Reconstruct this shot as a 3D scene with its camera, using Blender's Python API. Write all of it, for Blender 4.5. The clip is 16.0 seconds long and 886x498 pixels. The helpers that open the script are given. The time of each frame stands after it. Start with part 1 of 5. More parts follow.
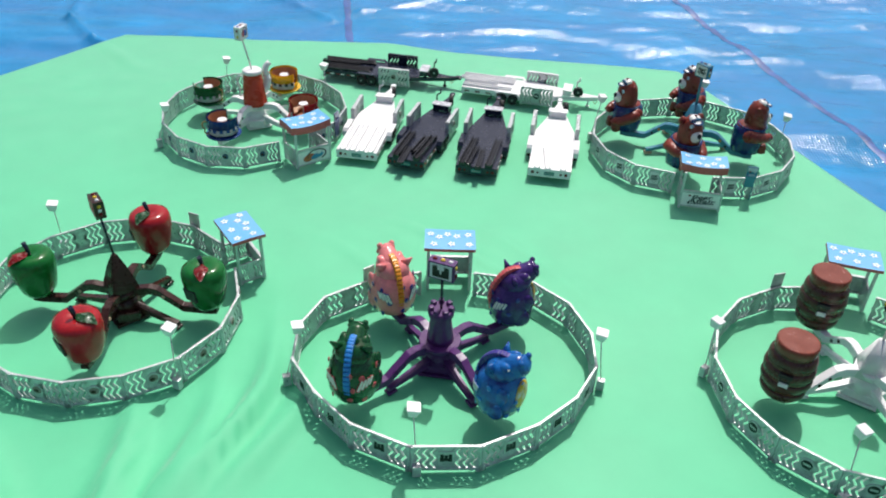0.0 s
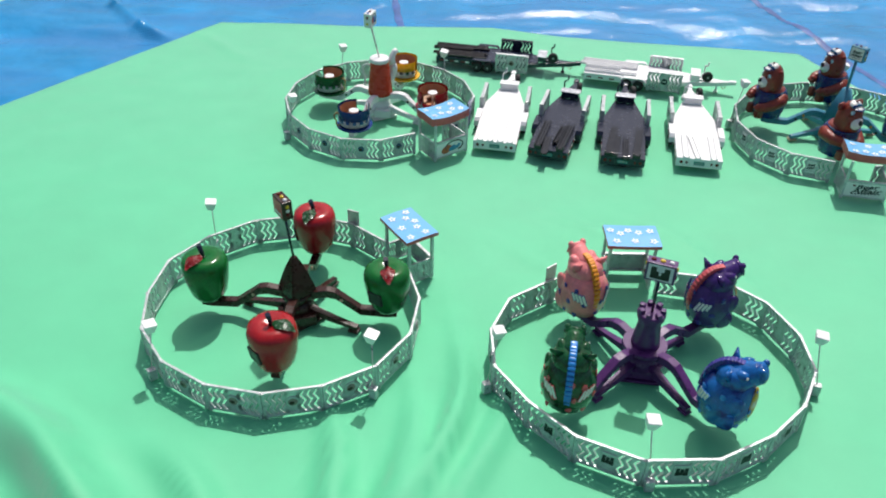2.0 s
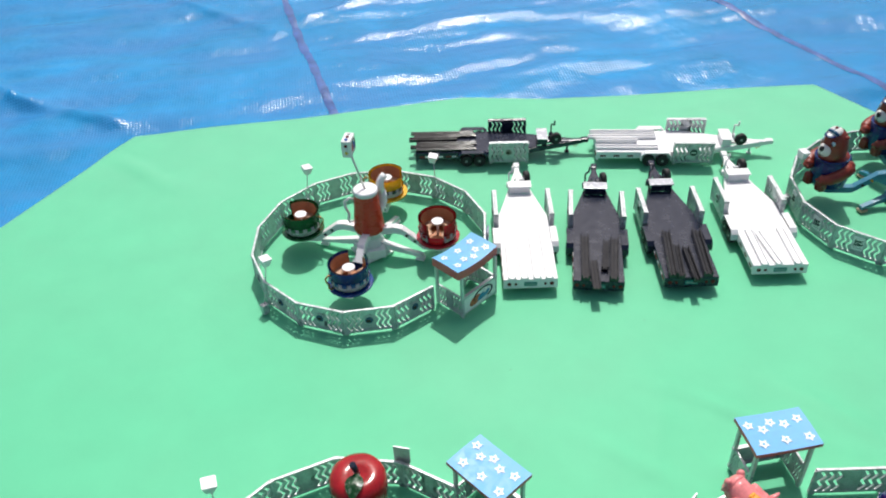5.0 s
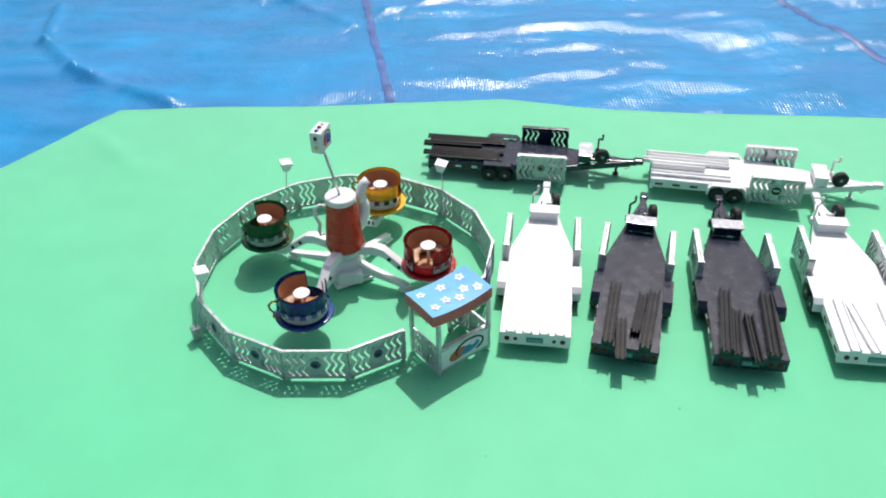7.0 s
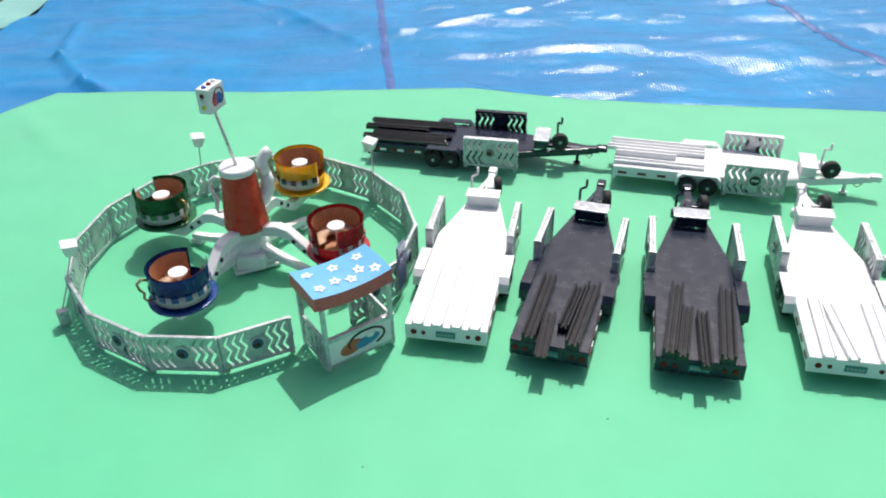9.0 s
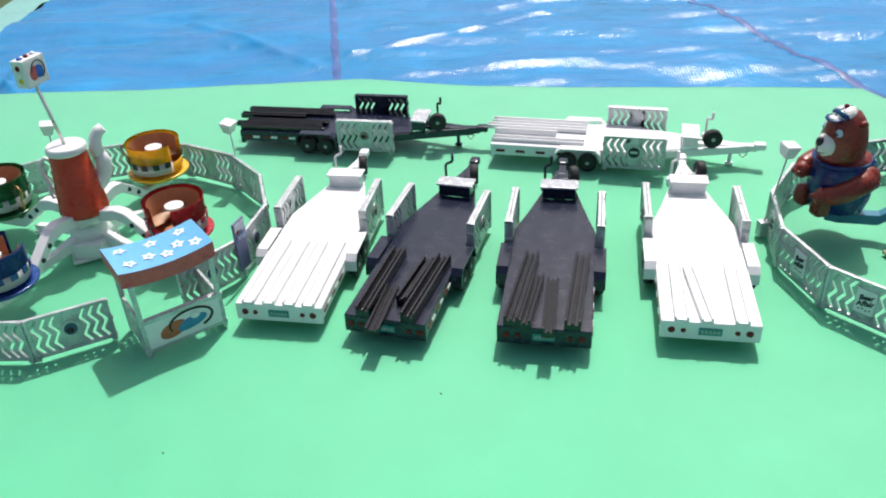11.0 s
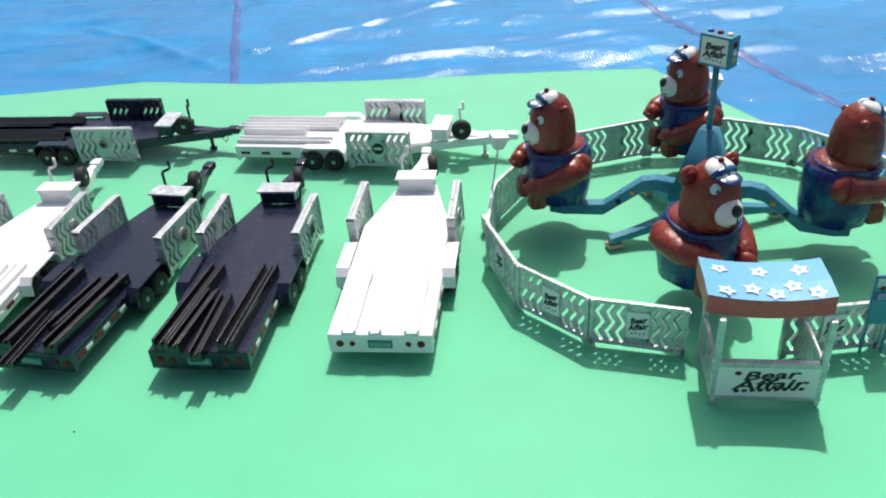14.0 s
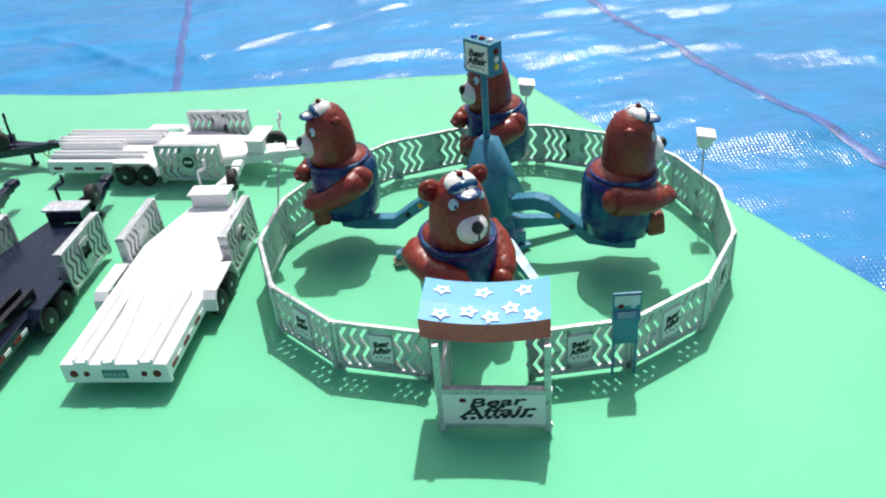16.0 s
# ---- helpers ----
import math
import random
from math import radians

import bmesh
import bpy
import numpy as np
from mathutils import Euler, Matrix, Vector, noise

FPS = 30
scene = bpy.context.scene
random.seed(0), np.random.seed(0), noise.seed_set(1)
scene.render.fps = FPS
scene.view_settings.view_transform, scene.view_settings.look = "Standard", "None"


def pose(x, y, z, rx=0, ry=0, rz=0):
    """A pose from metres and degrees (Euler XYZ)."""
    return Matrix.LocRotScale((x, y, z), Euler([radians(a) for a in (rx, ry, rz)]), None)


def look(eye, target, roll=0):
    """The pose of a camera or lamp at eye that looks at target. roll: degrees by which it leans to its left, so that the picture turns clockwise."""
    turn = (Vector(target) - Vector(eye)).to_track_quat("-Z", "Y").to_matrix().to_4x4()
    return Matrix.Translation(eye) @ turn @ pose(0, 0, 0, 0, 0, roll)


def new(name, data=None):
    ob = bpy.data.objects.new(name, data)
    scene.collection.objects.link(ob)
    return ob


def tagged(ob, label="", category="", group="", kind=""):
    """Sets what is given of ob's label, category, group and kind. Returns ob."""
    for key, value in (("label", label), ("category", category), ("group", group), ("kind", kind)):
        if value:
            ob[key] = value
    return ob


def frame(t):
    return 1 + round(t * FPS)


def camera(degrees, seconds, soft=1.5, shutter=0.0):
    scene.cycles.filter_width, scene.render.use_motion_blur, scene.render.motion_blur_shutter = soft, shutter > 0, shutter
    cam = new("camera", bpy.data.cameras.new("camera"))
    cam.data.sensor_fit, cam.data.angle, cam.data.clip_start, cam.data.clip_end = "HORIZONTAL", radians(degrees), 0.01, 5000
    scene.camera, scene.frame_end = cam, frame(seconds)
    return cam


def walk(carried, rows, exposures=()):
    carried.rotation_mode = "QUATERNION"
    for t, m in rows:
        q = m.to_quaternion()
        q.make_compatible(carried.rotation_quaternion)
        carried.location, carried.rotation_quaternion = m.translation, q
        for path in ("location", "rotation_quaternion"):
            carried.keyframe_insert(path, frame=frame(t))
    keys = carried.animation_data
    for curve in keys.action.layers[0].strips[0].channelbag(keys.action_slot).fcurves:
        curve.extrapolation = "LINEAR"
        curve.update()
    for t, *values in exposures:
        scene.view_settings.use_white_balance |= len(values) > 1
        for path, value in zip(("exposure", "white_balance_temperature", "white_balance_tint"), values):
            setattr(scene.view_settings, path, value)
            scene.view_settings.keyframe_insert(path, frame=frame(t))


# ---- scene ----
cam = camera(57.4, 16.0, soft=2.0)
PATH = [
    (0, (0.013, -0.626, 0.761), (0.035, 1.01, -0.39), 2.1),
    (0.5, (-0.042, -0.633, 0.759), (-0.033, 1.007, -0.385), 1.6),
    (1, (-0.109, -0.628, 0.759), (-0.103, 1.011, -0.388), 1.6),
    (1.5, (-0.175, -0.599, 0.747), (-0.179, 1.028, -0.416), 1.4),
    (2, (-0.233, -0.569, 0.739), (-0.229, 1.043, -0.446), 1.2),
    (2.5, (-0.283, -0.503, 0.751), (-0.169, 1.096, -0.446), 0.2),
    (3, (-0.334, -0.43, 0.767), (-0.184, 1.159, -0.438), -1.1),
    (3.5, (-0.359, -0.365, 0.783), (-0.192, 1.215, -0.431), -1.7),
    (4, (-0.374, -0.308, 0.791), (-0.18, 1.266, -0.427), -2.4),
    (4.5, (-0.39, -0.227, 0.791), (-0.169, 1.339, -0.433), -2.8),
    (4.7, (-0.394, -0.189, 0.793), (-0.167, 1.372, -0.437), -3.1),
    (7, (-0.251, 0.078, 0.642), (-0.224, 1.676, -0.561), -1.3),
    (7.5, (-0.225, 0.098, 0.613), (-0.261, 1.716, -0.562), -1.5),
    (8, (-0.185, 0.124, 0.577), (-0.25, 1.754, -0.58), -1.4),
    (10.3, (-0.023, 0.159, 0.46), (-0.072, 1.838, -0.626), -2.5),
    (10.5, (-0.005, 0.162, 0.454), (-0.051, 1.844, -0.627), -2.7),
    (11, (0.017, 0.163, 0.434), (-0.014, 1.857, -0.627), -2.9),
    (11.5, (0.057, 0.16, 0.423), (0.025, 1.857, -0.636), -3.1),
    (12, (0.101, 0.171, 0.412), (0.086, 1.865, -0.651), -3.8),
    (12.5, (0.133, 0.18, 0.414), (0.154, 1.869, -0.658), -4.1),
    (13, (0.169, 0.19, 0.406), (0.212, 1.885, -0.655), -4.2),
    (13.5, (0.214, 0.2, 0.405), (0.26, 1.887, -0.668), -4.5),
    (14, (0.259, 0.208, 0.402), (0.316, 1.89, -0.678), -4.5),
    (14.5, (0.296, 0.208, 0.398), (0.364, 1.891, -0.679), -4.7),
    (15, (0.343, 0.212, 0.4), (0.421, 1.892, -0.683), -5.0),
    (15.5, (0.392, 0.216, 0.396), (0.471, 1.896, -0.687), -5.5),
    (16, (0.44, 0.226, 0.384), (0.524, 1.907, -0.695), -5.1),
]
walk(cam, [(t, look(eye, target, roll)) for t, eye, target, roll in PATH],
     exposures=[(0, -0.04), (3, -0.11), (4.7, -0.08), (7, 0.0), (8.2, 0.03), (10.3, 0.04), (12, 0.13), (13, 0.12), (14, 0.09), (15, 0.07), (16, 0.21)])

# ---- light ----
SUN_AZ, SUN_EL = 73.0, 61.0      # degrees: from +x towards +y, and above the horizon
sun = new("sun", bpy.data.lights.new("sun", "SUN"))
sun.data.energy, sun.data.angle, sun.data.color = 3.5, radians(1.0), (1.0, 0.97, 0.93)
sun.matrix_world = look((0, 0, 6), (-math.cos(radians(SUN_AZ)) * math.cos(radians(SUN_EL)), -math.sin(radians(SUN_AZ)) * math.cos(radians(SUN_EL)), 6 - math.sin(radians(SUN_EL))))
world = bpy.data.worlds.new("sky")
scene.world = world
world.use_nodes = True
sky = world.node_tree.nodes.new("ShaderNodeTexSky")
sky.sky_type, sky.sun_disc = "NISHITA", False
sky.air_density, sky.dust_density, sky.ozone_density = 0.75, 4.0, 0.5
sky.sun_elevation, sky.sun_rotation = radians(SUN_EL), radians(90 - SUN_AZ)
world.node_tree.links.new(sky.outputs[0], world.node_tree.nodes["Background"].inputs[0])
world.node_tree.nodes["Background"].inputs[1].default_value = 0.120


# ---- materials ----
def mat(name, color, rough=0.5, metal=0.0, vary=0.15, scale=120.0, bump=0.0, bump_scale=400.0, spec=0.5, patchy=0.1):
    """A painted, printed or moulded surface: colour that drifts at two scales, and fine relief."""
    m = bpy.data.materials.new(name)
    m.use_nodes = True
    nt = m.node_tree
    b = nt.nodes["Principled BSDF"]
    b.inputs["Roughness"].default_value, b.inputs["Metallic"].default_value = rough, metal
    b.inputs["Specular IOR Level"].default_value = spec
    tc = nt.nodes.new("ShaderNodeTexCoord")
    info = nt.nodes.new("ShaderNodeObjectInfo")
    add = nt.nodes.new("ShaderNodeVectorMath")
    add.operation = "ADD"
    nt.links.new(tc.outputs["Object"], add.inputs[0])
    nt.links.new(info.outputs["Random"], add.inputs[1])
    n1, n2 = nt.nodes.new("ShaderNodeTexNoise"), nt.nodes.new("ShaderNodeTexNoise")
    n1.inputs["Scale"].default_value, n1.inputs["Detail"].default_value = scale, 3
    n2.inputs["Scale"].default_value, n2.inputs["Detail"].default_value = scale * 6, 2
    for n in (n1, n2):
        nt.links.new(add.outputs[0], n.inputs["Vector"])
    mix = nt.nodes.new("ShaderNodeMath")
    mix.operation = "ADD"
    nt.links.new(n1.outputs["Fac"], mix.inputs[0])
    nt.links.new(n2.outputs["Fac"], mix.inputs[1])
    ramp = nt.nodes.new("ShaderNodeMapRange")
    ramp.inputs["From Min"].default_value, ramp.inputs["From Max"].default_value = 0.65, 1.35
    ramp.inputs["To Min"].default_value, ramp.inputs["To Max"].default_value = 1 - vary, 1 + vary * 0.6
    nt.links.new(mix.outputs[0], ramp.inputs["Value"])
    mul = nt.nodes.new("ShaderNodeVectorMath")
    mul.operation = "SCALE"
    mul.inputs[0].default_value = color
    nt.links.new(ramp.outputs[0], mul.inputs["Scale"])
    nt.links.new(mul.outputs[0], b.inputs["Base Color"])
    rr = nt.nodes.new("ShaderNodeMapRange")
    rr.inputs["From Min"].default_value, rr.inputs["From Max"].default_value = 0.3, 0.7
    rr.inputs["To Min"].default_value, rr.inputs["To Max"].default_value = max(0.03, rough - patchy), min(1, rough + patchy)
    nt.links.new(n1.outputs["Fac"], rr.inputs["Value"])
    nt.links.new(rr.outputs[0], b.inputs["Roughness"])
    if bump:
        nb = nt.nodes.new("ShaderNodeTexNoise")
        nb.inputs["Scale"].default_value, nb.inputs["Detail"].default_value = bump_scale, 3
        nt.links.new(add.outputs[0], nb.inputs["Vector"])
        bp = nt.nodes.new("ShaderNodeBump")
        bp.inputs["Strength"].default_value, bp.inputs["Distance"].default_value = bump, 0.001
        nt.links.new(nb.outputs["Fac"], bp.inputs["Height"])
        nt.links.new(bp.outputs[0], b.inputs["Normal"])
    return m


SILVER = mat("silver paint", (0.56, 0.58, 0.59), 0.36, 0.38, 0.34, 110, 0.5, 500)
SILVER_POLE = mat("bare aluminium rod", (0.66, 0.66, 0.64), 0.35, 0.7, 0.15)
WHITE = mat("white paint", (0.80, 0.80, 0.80), 0.4, 0.0, 0.06, 90, 0.12, 700)
WHITE_PLASTIC = mat("white card", (0.82, 0.82, 0.80), 0.55, 0.0, 0.05)
RUBBER = mat("black rubber", (0.015, 0.015, 0.015), 0.7, 0.0, 0.3)
RIM = mat("grey wheel rim", (0.35, 0.36, 0.37), 0.4, 0.4, 0.2)
BROWN = mat("dark brown paint", (0.040, 0.014, 0.010), 0.30, 0.0, 0.35, 90, 0.2, 600, 0.4)
PURPLE = mat("purple paint", (0.085, 0.022, 0.13), 0.36, 0.0, 0.25, 90, 0.2, 600, 0.4)
TEAL = mat("teal blue paint", (0.045, 0.22, 0.33), 0.35, 0.0, 0.2, 90, 0.15, 600)
ROOF_BLUE = mat("sky blue printed card", (0.13, 0.42, 0.72), 0.5, 0.0, 0.1, 150)
STAR_WHITE = mat("white print", (0.82, 0.84, 0.85), 0.5, 0.0, 0.05)
VALANCE = mat("brick red paint", (0.62, 0.105, 0.105), 0.45, 0.0, 0.25, 120, 0.4, 700)
RED_LENS = mat("red plastic lens", (0.15, 0.005, 0.007), 0.35, 0.0, 0.1, spec=0.25)
AMBER = mat("amber plastic lens", (0.7, 0.3, 0.02), 0.25, 0.0, 0.1)
YELLOW_LENS = mat("yellow plastic lens", (0.75, 0.55, 0.04), 0.25, 0.0, 0.1)
BLUE_LENS = mat("blue plastic lens", (0.03, 0.12, 0.5), 0.25, 0.0, 0.1)
PLATE = mat("teal plate", (0.03, 0.22, 0.22), 0.4, 0.0, 0.2)
INK = mat("black ink", (0.012, 0.012, 0.014), 0.5, 0.0, 0.2)
WOOD = mat("pale wood block", (0.55, 0.38, 0.26), 0.6, 0.0, 0.2)
BRASS = mat("brass wire", (0.42, 0.26, 0.09), 0.4, 0.6, 0.2)
APPLE_RED = mat("glossy red enamel", (0.34, 0.012, 0.016), 0.17, 0.0, 0.25, 60, 0.15, 250, 0.4, 0.05)
APPLE_GREEN = mat("glossy dark green enamel", (0.006, 0.135, 0.024), 0.16, 0.0, 0.25, 60, 0.15, 250, 0.35, 0.05)
BEAR = mat("russet brown enamel", (0.235, 0.034, 0.018), 0.32, 0.0, 0.45, 55, 1.0, 190)
MUZZLE = mat("off-white enamel", (0.78, 0.76, 0.72), 0.3, 0.0, 0.06)
EYE_BLUE = mat("pale blue eye paint", (0.46, 0.62, 0.70), 0.3, 0.0, 0.2)
PINK = mat("salmon pink enamel", (0.84, 0.26, 0.26), 0.19, 0.0, 0.2, 60, 0.6, 130)
DRAGON_PURPLE = mat("violet enamel", (0.05, 0.020, 0.15), 0.17, 0.0, 0.35, 60, 0.7, 130)
DRAGON_GREEN = mat("bottle green enamel", (0.006, 0.075, 0.022), 0.12, 0.0, 0.6, 60, 0.8, 130, 0.5, 0.04)
CREST_ORANGE = mat("orange enamel", (0.80, 0.30, 0.02), 0.3, 0.0, 0.15)
CREST_RED = mat("coral red enamel", (0.58, 0.09, 0.10), 0.3, 0.0, 0.15)
CREST_BLUE = mat("azure enamel", (0.02, 0.22, 0.62), 0.3, 0.0, 0.15)
CREST_VIOLET = mat("blue violet enamel", (0.04, 0.03, 0.24), 0.3, 0.0, 0.15)
BARREL = mat("red brown wood stain", (0.095, 0.027, 0.014), 0.2, 0.0, 0.5, 60, 0.5, 220)
BARREL_TOP = mat("brick brown enamel", (0.20, 0.045, 0.025), 0.2, 0.0, 0.2, 60, 0.2, 250)
HOOP = mat("dark barrel hoop", (0.075, 0.020, 0.013), 0.3, 0.0, 0.5, 60, 0.4, 220)
POT_RED = mat("orange red enamel", (0.55, 0.055, 0.02), 0.28, 0.0, 0.2, 60, 0.15, 250)
CUP_IN = mat("brown cup lining", (0.50, 0.21, 0.10), 0.5, 0.0, 0.25)
CUP_SEAT = mat("tan seat", (0.55, 0.36, 0.24), 0.5, 0.0, 0.15)
CUP = {"green": mat("dark green cup enamel", (0.010, 0.12, 0.035), 0.22, 0.0, 0.2),
       "blue": mat("royal blue cup enamel", (0.010, 0.055, 0.23), 0.22, 0.0, 0.2),
       "yellow": mat("golden yellow cup enamel", (0.78, 0.45, 0.015), 0.25, 0.0, 0.15),
       "red": mat("crimson cup enamel", (0.40, 0.018, 0.028), 0.22, 0.0, 0.2)}


def streaked(name, c1, c2, stretch, scale, rough=0.28, cover=0.5, bump=0.5, vary=0.3, patchy=0.1):
    """Two coats of enamel brushed over one another: the second shows in streaks."""
    m = mat(name, c1, rough, 0.0, vary, 70, bump, 200, 0.5, patchy)
    nt = m.node_tree
    tc = [n for n in nt.nodes if n.type == "TEX_COORD"][0].outputs["Object"]
    mp = nt.nodes.new("ShaderNodeMapping")
    mp.inputs["Scale"].default_value = stretch
    nt.links.new(tc, mp.inputs["Vector"])
    n = nt.nodes.new("ShaderNodeTexNoise")
    n.inputs["Scale"].default_value, n.inputs["Detail"].default_value = scale, 4
    nt.links.new(mp.outputs[0], n.inputs["Vector"])
    r = nt.nodes.new("ShaderNodeMapRange")
    r.inputs["From Min"].default_value, r.inputs["From Max"].default_value = cover, cover + 0.13
    nt.links.new(n.outputs["Fac"], r.inputs["Value"])
    mix = nt.nodes.new("ShaderNodeMix")
    mix.data_type = "RGBA"
    b = nt.nodes["Principled BSDF"]
    nt.links.new(b.inputs["Base Color"].links[0].from_socket, mix.inputs[6])
    mix.inputs[7].default_value = (*c2, 1)
    nt.links.new(r.outputs[0], mix.inputs[0])
    nt.links.new(mix.outputs[2], b.inputs["Base Color"])
    return m


BEAR_BLUE = streaked("brushed royal blue enamel", (0.003, 0.014, 0.130), (0.004, 0.085, 0.17), (1, 1, 0.40), 60, 0.22, 0.50, 0.9)
LEAF_GREEN = streaked("leaf green enamel", (0.02, 0.12, 0.04), (0.42, 0.52, 0.42), (1, 1, 1), 150, 0.25, 0.54)
LEAF_RED = streaked("leaf red enamel", (0.36, 0.02, 0.025), (0.62, 0.36, 0.33), (1, 1, 1), 150, 0.25, 0.55)
DRAGON_BLUE = streaked("bright blue enamel", (0.008, 0.13, 0.42), (0.006, 0.030, 0.20), (1, 1, 1), 60, 0.15, 0.50, 0.9)
CHEST_YELLOW = streaked("yellow and white chest enamel", (0.62, 0.42, 0.03), (0.7, 0.68, 0.6), (1, 1, 1), 90, 0.3, 0.48)
BLACK = streaked("scuffed black paint", (0.008, 0.013, 0.032), (0.16, 0.16, 0.17), (1, 1, 1), 130, 0.25, 0.70, 0.10, 0.2, 0.05)
BEAM_BLACK = streaked("glossy black beam paint", (0.006, 0.007, 0.010), (0.20, 0.20, 0.20), (1, 1, 1), 220, 0.16, 0.72, 0.2, 0.3, 0.06)
# toolbox lid: its bright reflection is put into the pale grey
LID_GLARE = mat("glossy grey lid with painted reflection", (0.62, 0.63, 0.66), 0.25, 0.2, 0.2)


def link_noise(nt, vec, scale, detail=3.0):
    n = nt.nodes.new("ShaderNodeTexNoise")
    n.inputs["Scale"].default_value, n.inputs["Detail"].default_value = scale, detail
    nt.links.new(vec, n.inputs["Vector"])
    return n.outputs["Fac"]


def cloth_material():
    m = mat("mint green satin cloth", (0.082, 0.530, 0.270), 0.66, 0.0, 0.07, 3.0, 0.25, 1500, 0.75, 0.05)
    b = m.node_tree.nodes["Principled BSDF"]
    b.inputs["Sheen Weight"].default_value, b.inputs["Sheen Roughness"].default_value = 0.80, 0.4
    return m


def tarp_material():
    """Woven blue plastic sheeting: a grid of small domes under a glossy film."""
    m = mat("blue woven tarpaulin", (0.010, 0.262, 0.565), 0.215, 0.0, 0.25, 0.9, 0, 0, 0.42, 0.07)
    nt = m.node_tree
    tc = [n for n in nt.nodes if n.type == "TEX_COORD"][0].outputs["Object"]
    # sky reflections painted as greyer blue patches, drawn out along the sheet
    mp = nt.nodes.new("ShaderNodeMapping")
    mp.inputs["Scale"].default_value = (0.8, 2.0, 1)
    nt.links.new(tc, mp.inputs["Vector"])
    r = nt.nodes.new("ShaderNodeMapRange")
    r.inputs["From Min"].default_value, r.inputs["From Max"].default_value = 0.42, 0.66
    nt.links.new(link_noise(nt, mp.outputs[0], 2.2, 5), r.inputs["Value"])
    mix = nt.nodes.new("ShaderNodeMix")
    mix.data_type = "RGBA"
    bs = nt.nodes["Principled BSDF"]
    nt.links.new(bs.inputs["Base Color"].links[0].from_socket, mix.inputs[6])
    mix.inputs[7].default_value = (0.032, 0.222, 0.50, 1)
    nt.links.new(r.outputs[0], mix.inputs[0])
    nt.links.new(mix.outputs[2], bs.inputs["Base Color"])
    waves = []
    for axis in ("X", "Y"):
        w = nt.nodes.new("ShaderNodeTexWave")
        w.wave_type, w.bands_direction = "BANDS", axis
        w.inputs["Scale"].default_value = 25.0
        w.inputs["Distortion"].default_value = 0.6
        nt.links.new(tc, w.inputs["Vector"])
        waves.append(w.outputs["Fac"])
    mul = nt.nodes.new("ShaderNodeMath")
    mul.operation = "MULTIPLY"
    nt.links.new(waves[0], mul.inputs[0])
    nt.links.new(waves[1], mul.inputs[1])
    b1 = nt.nodes.new("ShaderNodeBump")
    b1.inputs["Strength"].default_value, b1.inputs["Distance"].default_value = 0.26, 0.004
    nt.links.new(mul.outputs[0], b1.inputs["Height"])
    b2 = nt.nodes.new("ShaderNodeBump")
    b2.inputs["Strength"].default_value, b2.inputs["Distance"].default_value = 0.65, 0.02
    nt.links.new(link_noise(nt, tc, 7.0, 4), b2.inputs["Height"])
    nt.links.new(b2.outputs[0], b1.inputs["Normal"])
    nt.links.new(b1.outputs[0], nt.nodes["Principled BSDF"].inputs["Normal"])
    return m


CLOTH, TARP = cloth_material(), tarp_material()
SEAM = mat("violet blue seam tape", (0.045, 0.12, 0.36), 0.4, 0.0, 0.5, 12)
GRASS = mat("rough lawn", (0.06, 0.10, 0.03), 0.9, 0.0, 0.5, 14, 0.8, 60)
PALE_SHEET = mat("pale green sheeting", (0.22, 0.48, 0.44), 0.5, 0.0, 0.2, 6)


# ---- building tools ----
def bm_box(bm, size, at=(0, 0, 0), rz=0.0, ry=0.0, rx=0.0, bevel=0.0, mi=0, m=None):
    r = bmesh.ops.create_cube(bm, size=1.0)
    mx = (m or Matrix()) @ pose(*at, rx, ry, rz) @ Matrix.Diagonal((*size, 1))
    bmesh.ops.transform(bm, matrix=mx, verts=r["verts"])
    faces = {f for v in r["verts"] for f in v.link_faces}
    for f in faces:
        f.material_index = mi
    if bevel:
        e = {e for v in r["verts"] for e in v.link_edges}
        out = bmesh.ops.bevel(bm, geom=list(e), offset=bevel, segments=2, affect="EDGES", profile=0.6)
        for f in out["faces"]:
            f.material_index = mi
    return bm


def bm_cyl(bm, r0, r1, h, at=(0, 0, 0), rx=0.0, ry=0.0, rz=0.0, seg=20, mi=0, m=None):
    """A cone or cylinder that stands on its base point."""
    r = bmesh.ops.create_cone(bm, cap_ends=True, segments=seg, radius1=r0, radius2=max(r1, 1e-5), depth=h)
    mx = (m or Matrix()) @ pose(*at, rx, ry, rz) @ Matrix.Translation((0, 0, h / 2))
    bmesh.ops.transform(bm, matrix=mx, verts=r["verts"])
    for f in {f for v in r["verts"] for f in v.link_faces}:
        f.material_index = mi
        f.smooth = len(f.verts) == 4
    return bm


def bm_ball(bm, radii, at=(0, 0, 0), rx=0.0, ry=0.0, rz=0.0, seg=18, mi=0, m=None, rough=0.0):
    r = bmesh.ops.create_uvsphere(bm, u_segments=seg, v_segments=max(8, seg * 2 // 3), radius=1.0)
    mx = (m or Matrix()) @ pose(*at, rx, ry, rz) @ Matrix.Diagonal((*radii, 1))
    for v in r["verts"]:
        if rough:
            v.co *= 1 + rough * noise.noise(v.co * 2.3 + Vector(at) * 90)
    bmesh.ops.transform(bm, matrix=mx, verts=r["verts"])
    for f in {f for v in r["verts"] for f in v.link_faces}:
        f.material_index, f.smooth = mi, True
    return bm


